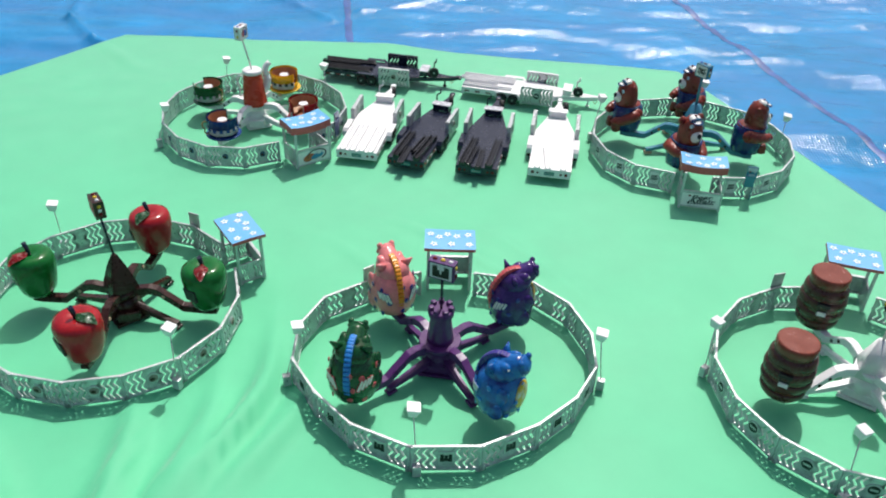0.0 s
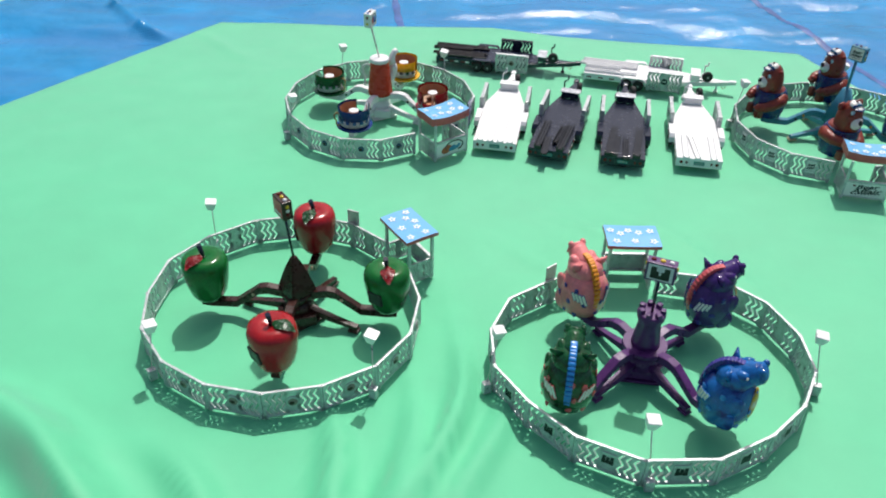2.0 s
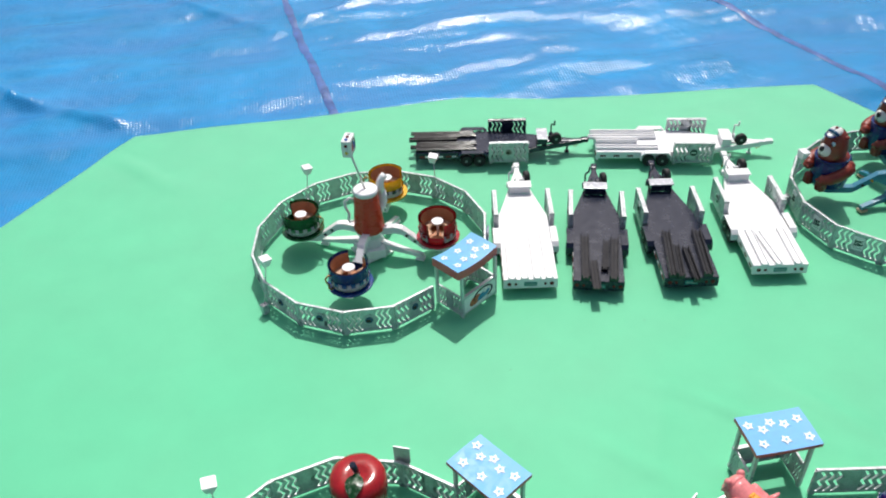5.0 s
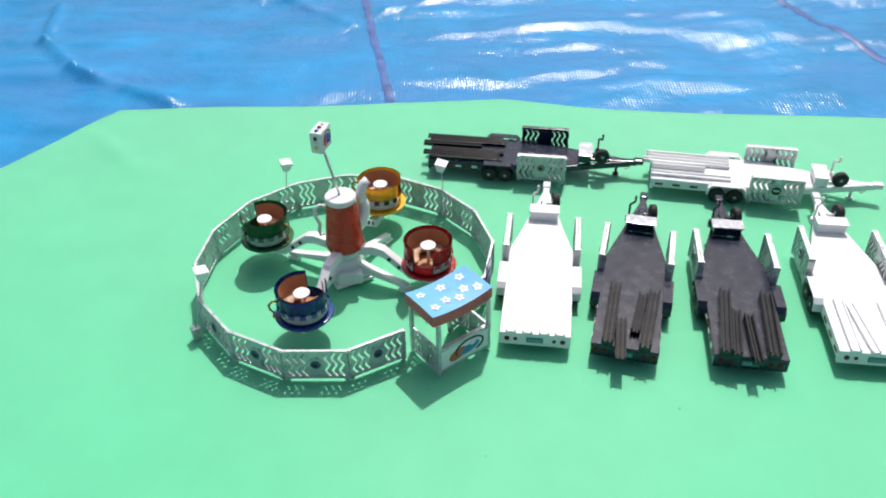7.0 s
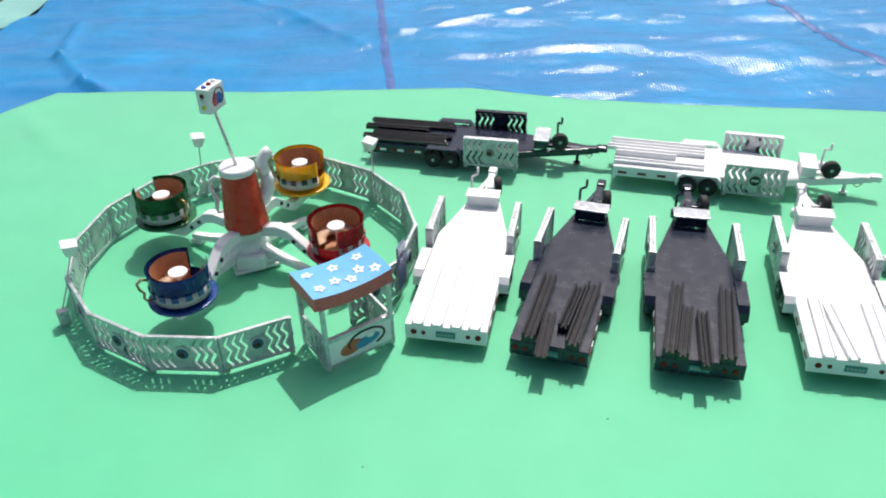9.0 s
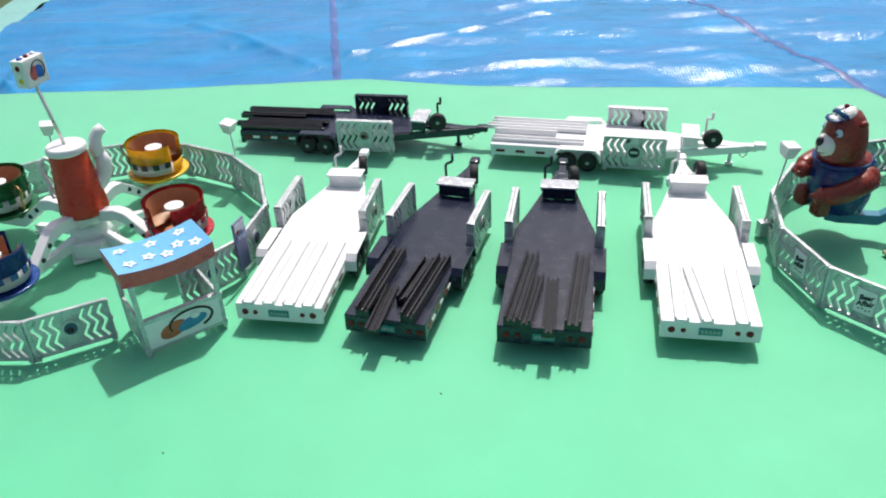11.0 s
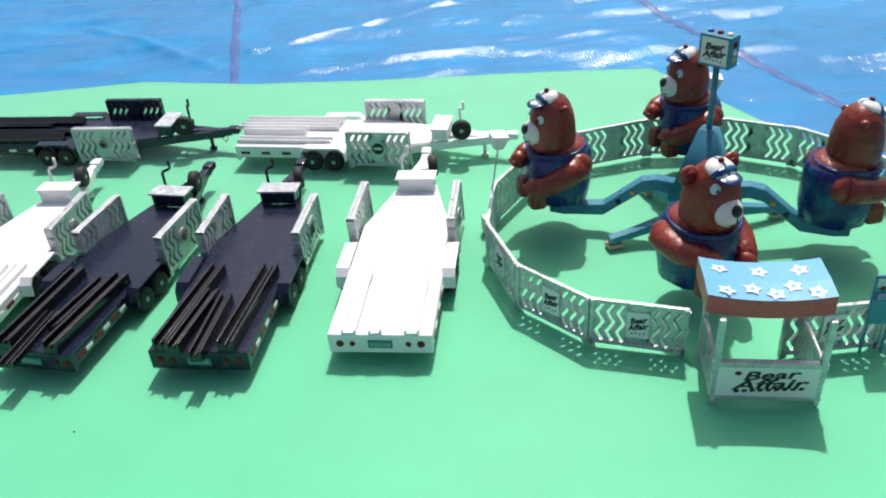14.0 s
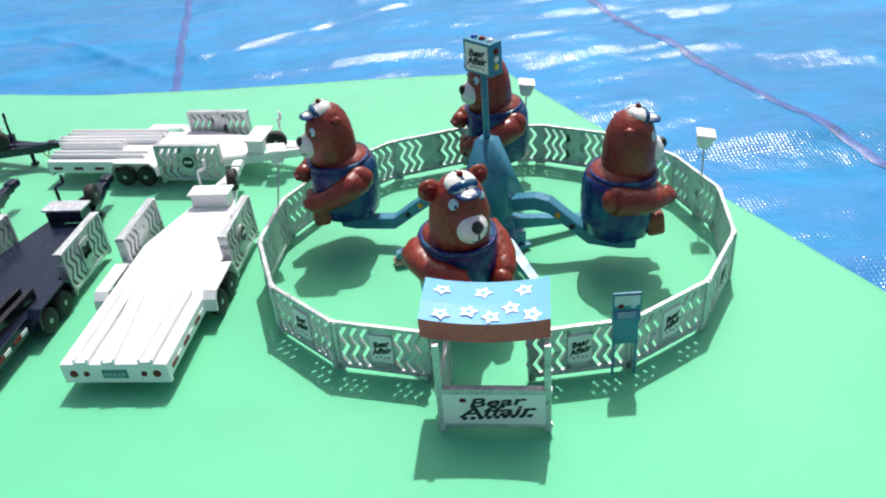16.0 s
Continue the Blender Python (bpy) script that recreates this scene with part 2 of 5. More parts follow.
def bm_lathe(bm, profile, seg=28, mi=0, m=None, smooth=True, rough=0.0, start=0.0, sweep=360.0):
    """Turns a profile of (radius, height) round the z axis."""
    m = m or Matrix()
    full = sweep >= 359.9
    rows = []
    for r, z in profile:
        row = []
        for i in range(seg if full else seg + 1):
            a = radians(start + sweep * i / seg)
            k = 1 + (rough * noise.noise(Vector((math.cos(a) * 2, math.sin(a) * 2, z * 60))) if rough else 0)
            row.append(bm.verts.new(m @ Vector((r * k * math.cos(a), r * k * math.sin(a), z))))
        rows.append(row)
    n = len(rows[0])
    for a, b in zip(rows, rows[1:]):
        for i in range(n if full else n - 1):
            f = bm.faces.new((a[i], a[(i + 1) % n], b[(i + 1) % n], b[i]))
            f.smooth, f.material_index = smooth, mi
    if full:
        for row, flip in ((rows[0], True), (rows[-1], False)):
            f = bm.faces.new(row[::-1] if flip else row)
            f.material_index = mi
    return bm


def bm_tube(bm, path, r, seg=8, mi=0, m=None, taper=1.0):
    """A round rod along a path of points."""
    m = m or Matrix()
    pts = [Vector(p) for p in path]
    rows, side = [], None
    for i, p in enumerate(pts):
        d = (pts[min(i + 1, len(pts) - 1)] - pts[max(i - 1, 0)]).normalized()
        if side is None:
            side = d.cross(Vector((0, 0, 1)) if abs(d.z) < 0.95 else Vector((1, 0, 0))).normalized()
        side = (side - d * side.dot(d)).normalized()
        up = side.cross(d)
        rr = r * (1 + (taper - 1) * i / max(1, len(pts) - 1))
        rows.append([bm.verts.new(m @ (p + rr * (math.cos(2 * math.pi * j / seg) * side + math.sin(2 * math.pi * j / seg) * up))) for j in range(seg)])
    for a, b in zip(rows, rows[1:]):
        for j in range(seg):
            f = bm.faces.new((a[j], a[(j + 1) % seg], b[(j + 1) % seg], b[j]))
            f.smooth, f.material_index = True, mi
    for row in (rows[0][::-1], rows[-1]):
        bm.faces.new(row).material_index = mi
    return bm


def bm_prism(bm, outline, z0, z1, mi=0, m=None):
    """A flat outline of (x, y), given thickness from z0 to z1."""
    m = m or Matrix()
    lo = [bm.verts.new(m @ Vector((x, y, z0))) for x, y in outline]
    hi = [bm.verts.new(m @ Vector((x, y, z1))) for x, y in outline]
    n = len(lo)
    fs = [bm.faces.new(lo[::-1]), bm.faces.new(hi)]
    fs += [bm.faces.new((lo[i], lo[(i + 1) % n], hi[(i + 1) % n], hi[i])) for i in range(n)]
    for f in fs:
        f.material_index = mi
    return bm


def mesh_of(name, bm, materials):
    bmesh.ops.recalc_face_normals(bm, faces=bm.faces)
    me = bpy.data.meshes.new(name)
    bm.to_mesh(me)
    bm.free()
    for m in materials if isinstance(materials, (list, tuple)) else [materials]:
        me.materials.append(m)
    return me


def part(name, bm, material, parent, label="", m=None):
    """One mesh object under a thing or part. bm may be a finished mesh, shared between alike parts."""
    me = mesh_of(name, bm, material) if isinstance(bm, bmesh.types.BMesh) else bm
    ob = new(name, me)
    ob.parent = parent
    if m is not None:
        ob.matrix_basis = m
    return tagged(ob, label)


def thing(name, label, category, group="", m=None):
    ob = tagged(new(name), label, category, group)
    ob.empty_display_size = 0.02
    if m is not None:
        ob.matrix_basis = m
    return ob


def B():
    return bmesh.new()


def star(r, n=5, inner=0.5):
    return [(r * (1 if k % 2 == 0 else inner) * math.sin(math.pi * k / n), r * (1 if k % 2 == 0 else inner) * math.cos(math.pi * k / n)) for k in range(2 * n)]


def letters(text, size, depth, material, bold=0.0, shear=0.0, align="CENTER"):
    """Raised lettering as a mesh, centred, in the xy plane."""
    cu = bpy.data.curves.new("letters", "FONT")
    cu.body, cu.size, cu.extrude, cu.offset, cu.shear = text, size, depth, bold, shear
    cu.align_x, cu.align_y, cu.resolution_u = align, "CENTER", 3
    ob = new("letters", cu)
    me = bpy.data.meshes.new_from_object(ob.evaluated_get(bpy.context.evaluated_depsgraph_get()))
    bpy.data.objects.remove(ob)
    me.materials.clear()
    me.materials.append(material)
    return me


# ---- setting: lawn, tarpaulin, covered table ----
TARP_Z = -0.85


def edge_factor(a, b, t):
    return a + (b - a) * t


def build_lawn():
    bm = B()
    bmesh.ops.create_grid(bm, x_segments=40, y_segments=40, size=1.0)
    for v in bm.verts:
        k = 1 + 8 * (v.co.length ** 3)
        v.co = Vector((v.co.x * 10 * k, v.co.y * 10 * k, TARP_Z - 0.03))
    ob = new("ground", mesh_of("ground", bm, GRASS))
    tagged(ob, "rough green lawn under the tarpaulin", "lawn", kind="structure")


def tarp_height(x, y):
    h = 0.026 * noise.noise(Vector((x * 1.1 + y * 0.3, y * 2.4, 3))) + 0.017 * noise.noise(Vector((x * 2.3 + y * 0.9, y * 5.6, 7)))
    # finer puckers, gathered in drifts that run slantwise over the sheet
    drift = min(1.0, max(0.0, 0.45 + 1.5 * noise.noise(Vector((x * 0.9 - y * 0.5, y * 1.3 + x * 0.3, 21)))))
    drift *= 0.30 + 0.70 * min(1.0, max(0.0, (x + 0.8) / 1.4))      # the western side lies flatter
    u, v = x + 0.10 * noise.noise(Vector((x * 2, y * 2, 31))), y - 0.16 * x + 0.07 * noise.noise(Vector((x * 1.7, y * 2.5, 33)))
    h += drift * (0.016 * noise.noise(Vector((u * 1.5, v * 5.2, 41))) + 0.0085 * noise.noise(Vector((u * 2.4, v * 11.0, 43))))
    h += 0.0085 * noise.noise(Vector((x * 3.6 + y * 1.5, y * 11, 11))) + 0.014 * abs(noise.noise(Vector((x * 1.3 - y * 0.8, y * 1.5 + x * 0.4, 5))))
    # long creases
    d = y - 3.85 - 0.13 * (x - 0.8)
    h += 0.010 * math.exp(-(d / 0.045) ** 2) * (1 if x > -0.5 else math.exp(-((x + 0.5) / 0.4) ** 2))
    for ax, ay, bx, by, amp, w in ((-2.15, 4.3, -2.05, 3.8, 0.020, 0.03), (-2.05, 3.8, -1.8, 3.45, 0.024, 0.03), (-1.8, 3.45, -1.3, 3.1, 0.024, 0.034), (0.55, 4.6, -0.45, 4.05, 0.016, 0.035), (-1.4, 4.7, -0.6, 3.9, 0.014, 0.03)):
        ux, uy = bx - ax, by - ay
        ln = math.hypot(ux, uy)
        t = min(1, max(0, ((x - ax) * ux + (y - ay) * uy) / ln ** 2))
        h += amp * math.exp(-((x - ax - t * ux) ** 2 + (y - ay - t * uy) ** 2) / w ** 2)
    return TARP_Z + h


def tarp_edge(y):
    """The sheet's western edge, which bends outwards towards the table."""
    return -2.49 - 0.33 * min(1.4, max(0.0, 4.45 - y))


def build_tarp():
    x1, y0, y1, nx, ny = 4.6, -1.6, 6.2, 340, 560
    verts, faces = [], []
    for j in range(ny + 1):
        for i in range(nx + 1):
            y = edge_factor(y0, y1, j / ny)
            x = edge_factor(tarp_edge(y), x1, i / nx)
            verts.append((x, y, tarp_height(x, y)))
    for j in range(ny):
        for i in range(nx):
            a = j * (nx + 1) + i
            faces.append((a, a + 1, a + nx + 2, a + nx + 1))
    me = bpy.data.meshes.new("tarpaulin")
    me.from_pydata(verts, [], faces)
    for p in me.polygons:
        p.use_smooth = True
    me.materials.append(TARP)
    ob = tagged(new("ground_sheet", me), "glossy wrinkled blue woven tarpaulin on the lawn", "tarpaulin", kind="structure")
    for pts in (((-0.16, 1.2), (-0.30, 2.3), (-0.49, 3.7), (-0.70, 5.4)), ((2.18, 1.3), (1.93, 2.45), (1.47, 4.45), (1.2, 5.9))):
        bm, rows = B(), []
        for (ax, ay), (bx, by) in zip(pts, pts[1:]):
            for k in range(60):
                t = k / 60
                x, y = edge_factor(ax, bx, t), edge_factor(ay, by, t)
                n = Vector((by - ay, ax - bx)).normalized() * (0.019 + 0.008 * noise.noise(Vector((x * 9, y * 9, 0))))
                x += 0.005 * noise.noise(Vector((y * 3, 1, 4)))
                rows.append([bm.verts.new((x + q * n.x, y + q * n.y, tarp_height(x + q * n.x, y + q * n.y) + 0.0015 + 0.003 * (1 - abs(q)))) for q in (-1, 0, 1)])
        for a, b in zip(rows, rows[1:]):
            for i in (0, 1):
                bm.faces.new((a[i], a[i + 1], b[i + 1], b[i])).smooth = True
        part("seam", bm, SEAM, ob, "violet blue taped seam across the tarpaulin")
    # the pale sheet that shows past the tarpaulin's edge
    bm, rows = B(), []
    for j in range(80):
        y = edge_factor(2.5, 6.2, j / 79)
        rows.append([bm.verts.new((tarp_edge(y) - 0.02 - 0.26 * q + 0.03 * noise.noise(Vector((y * 2, q, 0))), y, TARP_Z - 0.01 + 0.02 * noise.noise(Vector((y * 5, q * 2, 2))))) for q in (0, 0.35, 0.7, 1.0)])
    for a, b in zip(rows, rows[1:]):
        for i in range(3):
            bm.faces.new((a[i], a[i + 1], b[i + 1], b[i])).smooth = True
    tagged(new("edge_sheet", mesh_of("edge_sheet", bm, PALE_SHEET)), "strip of pale green sheeting beside the blue tarpaulin", "sheet", kind="structure")


EDGE = [(-0.785, 1.366), (-0.62, 1.368), (-0.46, 1.358), (-0.28, 1.362), (-0.12, 1.364), (0.05, 1.315), (0.19, 1.292), (0.40, 1.268), (0.595, 1.238),
        (0.66, 1.06), (0.737, 0.862), (0.80, 0.69), (0.90, 0.42), (1.02, 0.05), (1.08, -0.35), (0.9, -0.52), (0.0, -0.55), (-1.2, -0.52), (-1.62, -0.3), (-1.55, 0.25), (-1.25, 0.70), (-0.99, 1.080), (-0.862, 1.258), (-0.815, 1.330)]


def cloth_height(x, y):
    h = 0.0008 * noise.noise(Vector((x * 5, y * 5, 2))) + 0.0006 * noise.noise(Vector((x * 17, y * 17, 6)))
    # soft folds near the front edge, running towards it
    for fx, fy, ang, amp, w, ln in ((-0.235, 0.03, 84, 0.028, 0.014, 0.15), (-0.280, -0.02, 90, 0.028, 0.0125, 0.12), (-0.345, -0.03, 106, 0.026, 0.014, 0.11), (-0.19, 0.02, 78, 0.016, 0.016, 0.12), (-0.66, 0.02, -30, 0.024, 0.030, 0.15),
                                    (-0.60, -0.065, -34, 0.030, 0.024, 0.17), (-0.47, -0.06, -42, 0.022, 0.020, 0.11), (-0.76, 0.085, -14, 0.018, 0.027, 0.13), (0.05, 0.46, -28, 0.0030, 0.012, 0.11), (-0.75, 1.22, -35, 0.003, 0.02, 0.09),
                                    (-0.10, 0.42, 150, 0.002, 0.014, 0.08), (0.18, 0.42, -40, 0.0026, 0.014, 0.12), (-0.05, 0.46, 80, 0.0012, 0.012, 0.08)):
        c, s = math.cos(radians(ang)), math.sin(radians(ang))
        u, v = (x - fx) * c + (y - fy) * s, -(x - fx) * s + (y - fy) * c
        v += 0.02 * math.sin(u * 14)
        h += amp * math.exp(-(v / w) ** 2 - (u / ln) ** 2)
    return h - 0.0022


def build_table():
    """The cloth: one sheet that lies on the table, rounds its edge and hangs down in folds."""
    cx, cy = -0.25, 0.42
    edge = []
    n = len(EDGE)
    for i in range(n):
        (ax, ay), (bx, by) = EDGE[i], EDGE[(i + 1) % n]
        for k in range(36):
            edge.append(Vector((edge_factor(ax, bx, k / 36), edge_factor(ay, by, k / 36), 0)))
    edge = [(edge[i - 1] + 2 * edge[i] + edge[(i + 1) % len(edge)]) / 4 for i in range(len(edge))]
    m = len(edge)
    verts, faces = [(cx, cy, cloth_height(cx, cy))], []
    rings = [k / 210 for k in range(1, 211)]
    for k in rings:
        for p in edge:
            x, y = edge_factor(cx, p.x, k), edge_factor(cy, p.y, k)
            verts.append((x, y, cloth_height(x, y)))
    drop = [(0.004, -0.002), (0.008, -0.008), (0.010, -0.02), (0.012, -0.08), (0.016, -0.2), (0.02, -0.34)]
    for out, z in drop:
        for i, p in enumerate(edge):
            d = (p - Vector((cx, cy, 0))).normalized()
            wave = 1 + 9 * max(0, -z) * noise.noise(Vector((p.x * 6, p.y * 6, 1)))
            q = p + d * (out * wave)
            verts.append((q.x, q.y, z - 0.002 + cloth_height(p.x, p.y)))
    total = len(rings) + len(drop)
    for i in range(m):
        faces.append((0, 1 + i, 1 + (i + 1) % m))
    for r in range(total - 1):
        for i in range(m):
            a, b = 1 + r * m + i, 1 + r * m + (i + 1) % m
            faces.append((a, a + m, b + m, b))
    me = bpy.data.meshes.new("tablecloth")
    me.from_pydata(verts, [], faces)
    for p in me.polygons:
        p.use_smooth = True
    me.materials.append(CLOTH)
    tagged(new("tablecloth", me), "plain mint green cloth spread over a large table", "tablecloth", kind="structure")
    bm = B()
    bm_prism(bm, [((x - cx) * 0.985 + cx, (y - cy) * 0.985 + cy) for x, y in EDGE], -0.035, -0.014)
    table = thing("display_table", "large low display table hidden under a green cloth", "table")
    part("tabletop", bm, WOOD, table)
    leg = None
    for x, y in ((-0.7, 1.2), (0.5, 1.1), (0.85, -0.3), (-1.3, -0.35), (-0.2, 0.4)):
        if leg is None:
            bm = B()
            bm_box(bm, (0.05, 0.05, -TARP_Z - 0.02), (0, 0, 0), bevel=0.004)
            leg = mesh_of("leg", bm, WOOD)
        part("leg", leg, WOOD, table, m=pose(x, y, (TARP_Z - 0.02) / 2 - 0.012))


build_lawn()
build_tarp()
build_table()


# ---- fence panels ----
PW, PH, PT = 0.0715, 0.043, 0.0032      # a panel's width, height and thickness


def zigzag(x, z0, z1, w, amp, waves):
    """The outline of one wavy upright slat."""
    n = waves * 6
    left, right = [], []
    for i in range(n + 1):
        t = i / n
        s = 2 * abs(2 * ((t * waves) % 1) - 1) - 1
        s = s * (1.25 - 0.25 * s * s)
        z = z0 + (z1 - z0) * t
        left.append((x + amp * s - w / 2, z))
        right.append((x + amp * s + w / 2, z))
    return left + right[::-1]


def panel_meshes(paint):
    up = pose(0, 0, 0, 90, 0, 0)
    bm = B()
    f = 0.0034
    bm_box(bm, (PW, PT, f), (0, 0, PH - f / 2), bevel=0.0005)
    bm_box(bm, (PW, PT, f), (0, 0, 0.0022 + f / 2), bevel=0.0005)
    for s in (-1, 1):
        bm_box(bm, (f * 0.9, PT * 1.5, PH - 0.001), (s * (PW - f * 0.9) / 2, 0, (PH - 0.001) / 2 + 0.0005), bevel=0.0005)
        bm_box(bm, (0.0052, PT * 1.5, 0.0075), (s * (PW / 2 - 0.0026), 0, 0.00375), bevel=0.0006)
    bm_box(bm, (0.0175, PT * 0.8, PH - 0.0028 - 2 * f), (0, 0, (PH + 0.0028) / 2))
    frame_mesh = mesh_of("panel", bm, paint)
    bm = B()
    bm_prism(bm, zigzag(0, 0.0050, PH - 0.0026, 0.0046, 0.0025, 2), -PT * 0.4, PT * 0.4, m=up)
    slat_mesh = mesh_of("slat", bm, paint)
    return frame_mesh, slat_mesh


PANEL, SLAT = panel_meshes(SILVER)
DARK_PANEL = panel_meshes(BLACK)
SLATS = (-0.0322, -0.0243, -0.0166, -0.0090, 0.0090, 0.0166, 0.0243, 0.0322)


def plaque_mesh(back, mark, shape):
    """The round or square badge in the middle of a panel: a light card with a dark printed figure."""
    bm = B()
    up = pose(0, 0, 0, 90, 0, 0)
    if shape == "round":
        bm_cyl(bm, 0.0088, 0.0088, 0.0012, (0, 0.0, 0), rx=90, seg=20, mi=0)
        bmesh.ops.translate(bm, verts=bm.verts, vec=(0, -PT * 0.4, 0))
        bm_cyl(bm, 0.0066, 0.0066, 0.0005, (0, -PT * 0.4 - 0.0012, 0), rx=90, seg=18, mi=1)
        bm_box(bm, (0.0088, 0.0004, 0.0028), (0, -PT * 0.4 - 0.0019, 0.0004), mi=0)
    elif shape == "figure":
        bm_box(bm, (0.0165, 0.0012, 0.0225), (0, -PT * 0.4 - 0.0006, 0), mi=0)
        for x, w, h in ((-0.0042, 0.0035, 0.012), (0.0042, 0.0035, 0.012), (0, 0.0125, 0.0045), (0.0, 0.0034, 0.009)):
            bm_box(bm, (w, 0.0005, h), (x, -PT * 0.4 - 0.0014, -0.002 if w > 0.01 else 0.001), mi=1)
    elif shape == "card":
        bm_box(bm, (0.0165, 0.0012, 0.023), (0, -PT * 0.4 - 0.0006, 0), mi=0)
        n0 = len(bm.faces)
        for word, z in (("Bear", 0.0045), ("Affair", -0.0015)):
            me = letters(word, 0.0066, 0.0002, INK, 0.00022, 0.25)
            me.transform(pose(0, -PT * 0.4 - 0.0014, z, 90, -14, 0))
            bm.from_mesh(me)
        bm.faces.ensure_lookup_table()
        for f in bm.faces[n0:]:
            f.material_index = 1
        for i in range(4):
            bm_ball(bm, (0.0009, 0.0003, 0.0006), (-0.004 + 0.003 * i, -PT * 0.4 - 0.0014, -0.0075 + 0.0008 * (i % 2)), seg=6, mi=1)
    else:
        bm_cyl(bm, 0.0082, 0.0082, 0.0012, rx=90, seg=20, mi=0)
        bmesh.ops.translate(bm, verts=bm.verts, vec=(0, -PT * 0.4, 0))
        bm_cyl(bm, 0.0058, 0.0058, 0.0005, (0, -PT * 0.4 - 0.0012, 0), rx=90, seg=18, mi=1)
        bm_ball(bm, (0.0035, 0.0006, 0.0026), (-0.001, -PT * 0.4 - 0.0019, -0.001), seg=10, mi=2)
    return mesh_of("plaque", bm, [back, mark, BROWN])


def add_panel(parent, m, plaque, plaque_label="", meshes=None):
    panel, slat = meshes or (PANEL, SLAT)
    p = part("panel", panel, SILVER, parent, m=m)
    for x in SLATS:
        part("slat", slat, SILVER, p, m=Matrix.Translation((x, 0, 0)))
    if plaque:
        part("plaque", plaque, SILVER, p, plaque_label, m=Matrix.Translation((0, 0, (PH + 0.005) / 2)))
    return p


def ring_point(ring, a):
    """A point of a ring's fence line at the angle a, which dips inwards at the ticket booth."""
    d = (a - ring["gate"] + 180) % 360 - 180
    k = 1 - ring["dip"] * math.exp(-(d / 30) ** 2)
    n = ((a - ring["phase"]) / 22.5) % 16
    uneven = BULGE.get(ring["name"], (1.0,) * 16)
    k *= edge_factor(uneven[int(n)], uneven[(int(n) + 1) % 16], n - int(n))
    return Vector((ring["at"][0] + ring["rx"] * k * math.cos(radians(a)), ring["at"][1] + ring["ry"] * k * math.sin(radians(a)), 0))


# how far each corner of a hand-set ring stands out or in, counted from its phase
BULGE = {
    "dragon": (0.975, 1.02, 1.06, 0.98, 0.975, 0.985, 1.02, 1.0, 0.99, 0.955, 1.0, 1.045, 1.02, 0.955, 0.94, 0.96),
    "apple": (0.985, 0.985, 1.02, 1.035, 1.065, 1.05, 1.035, 1.045, 1.01, 1.015, 1.0, 0.985, 0.985, 0.98, 1.005, 1.0),
}
RINGS = {
    "dragon": dict(at=(0.034, 0.174), rx=0.205, ry=0.169, phase=11.25, gate=90.0, dip=0.0, booth=(0.0365, 0.367, 180.0), board=123.75, hub=(0.0245, 0.181), turn=37.0, legs=-99.5),
    "apple": dict(at=(-0.440, 0.267), rx=0.184, ry=0.182, phase=0.0, gate=33.75, dip=0.05, booth=(-0.280, 0.383, 123.75), board=67.5, hub=(-0.425, 0.272), turn=-4.0, legs=22.0),
    "cup": dict(at=(-0.357, 0.875), rx=0.183, ry=0.181, phase=4.0, gate=-52.25, dip=0.13, booth=(-0.234, 0.743, 35.5), board=-18.5, hub=(-0.358, 0.886), turn=-20.0, legs=14.0),
    "bear": dict(at=(0.512, 0.803), rx=0.193, ry=0.178, phase=0.0, gate=-101.25, dip=0.13, booth=(0.487, 0.626, -11.0), board=-69.8, hub=(0.5135, 0.824), turn=-22.0, legs=148.0),
    "barrel": dict(at=(0.575, 0.147), rx=0.188, ry=0.186, phase=16.5, gate=72.75, dip=0.04, booth=(0.636, 0.352, 162.75), board=106.5, hub=(0.585, 0.150), turn=11.0, legs=-35.0),
}
PLAQUES = {
    "dragon": (plaque_mesh(SILVER, INK, "figure"), "grey card with a black castle print"),
    "apple": (plaque_mesh(SILVER, mat("faded brown print", (0.28, 0.22, 0.20), 0.5, 0.0, 0.5, 300), "disc"), "round badge with a dark red print"),
    "cup": (plaque_mesh(SILVER, mat("slate blue print", (0.05, 0.09, 0.18), 0.5, 0.0, 0.5, 300), "disc"), "round badge with a blue print"),
    "bear": (plaque_mesh(WHITE_PLASTIC, INK, "card"), "white card with black lettering marks"),
    "barrel": (plaque_mesh(SILVER, INK, "round"), "round black badge with a grey bar"),
}
for kind, ring in RINGS.items():
    ring["name"] = kind
    fence = thing("fence", "silver-painted fence ring with wavy cut-outs round the %s ride" % kind, "fence", "ride fences")
    for k in range(16):
        a0, a1 = ring["phase"] + 22.5 * k, ring["phase"] + 22.5 * (k + 1)
        if abs(((a0 + a1) / 2 - ring["gate"] + 180) % 360 - 180) < 8:
            continue
        p0, p1 = ring_point(ring, a0), ring_point(ring, a1)
        d = p1 - p0
        # each panel turns its badge outwards, and stretches a little to close the ring
        m = Matrix.Translation((p0 + p1) / 2) @ pose(0, 0, 0, 0, random.uniform(-0.6, 0.6), math.degrees(math.atan2(d.y, d.x))) @ Matrix.Diagonal((d.length / PW, 1, 1, 1))
        add_panel(fence, m, PLAQUES[kind][0], PLAQUES[kind][1])


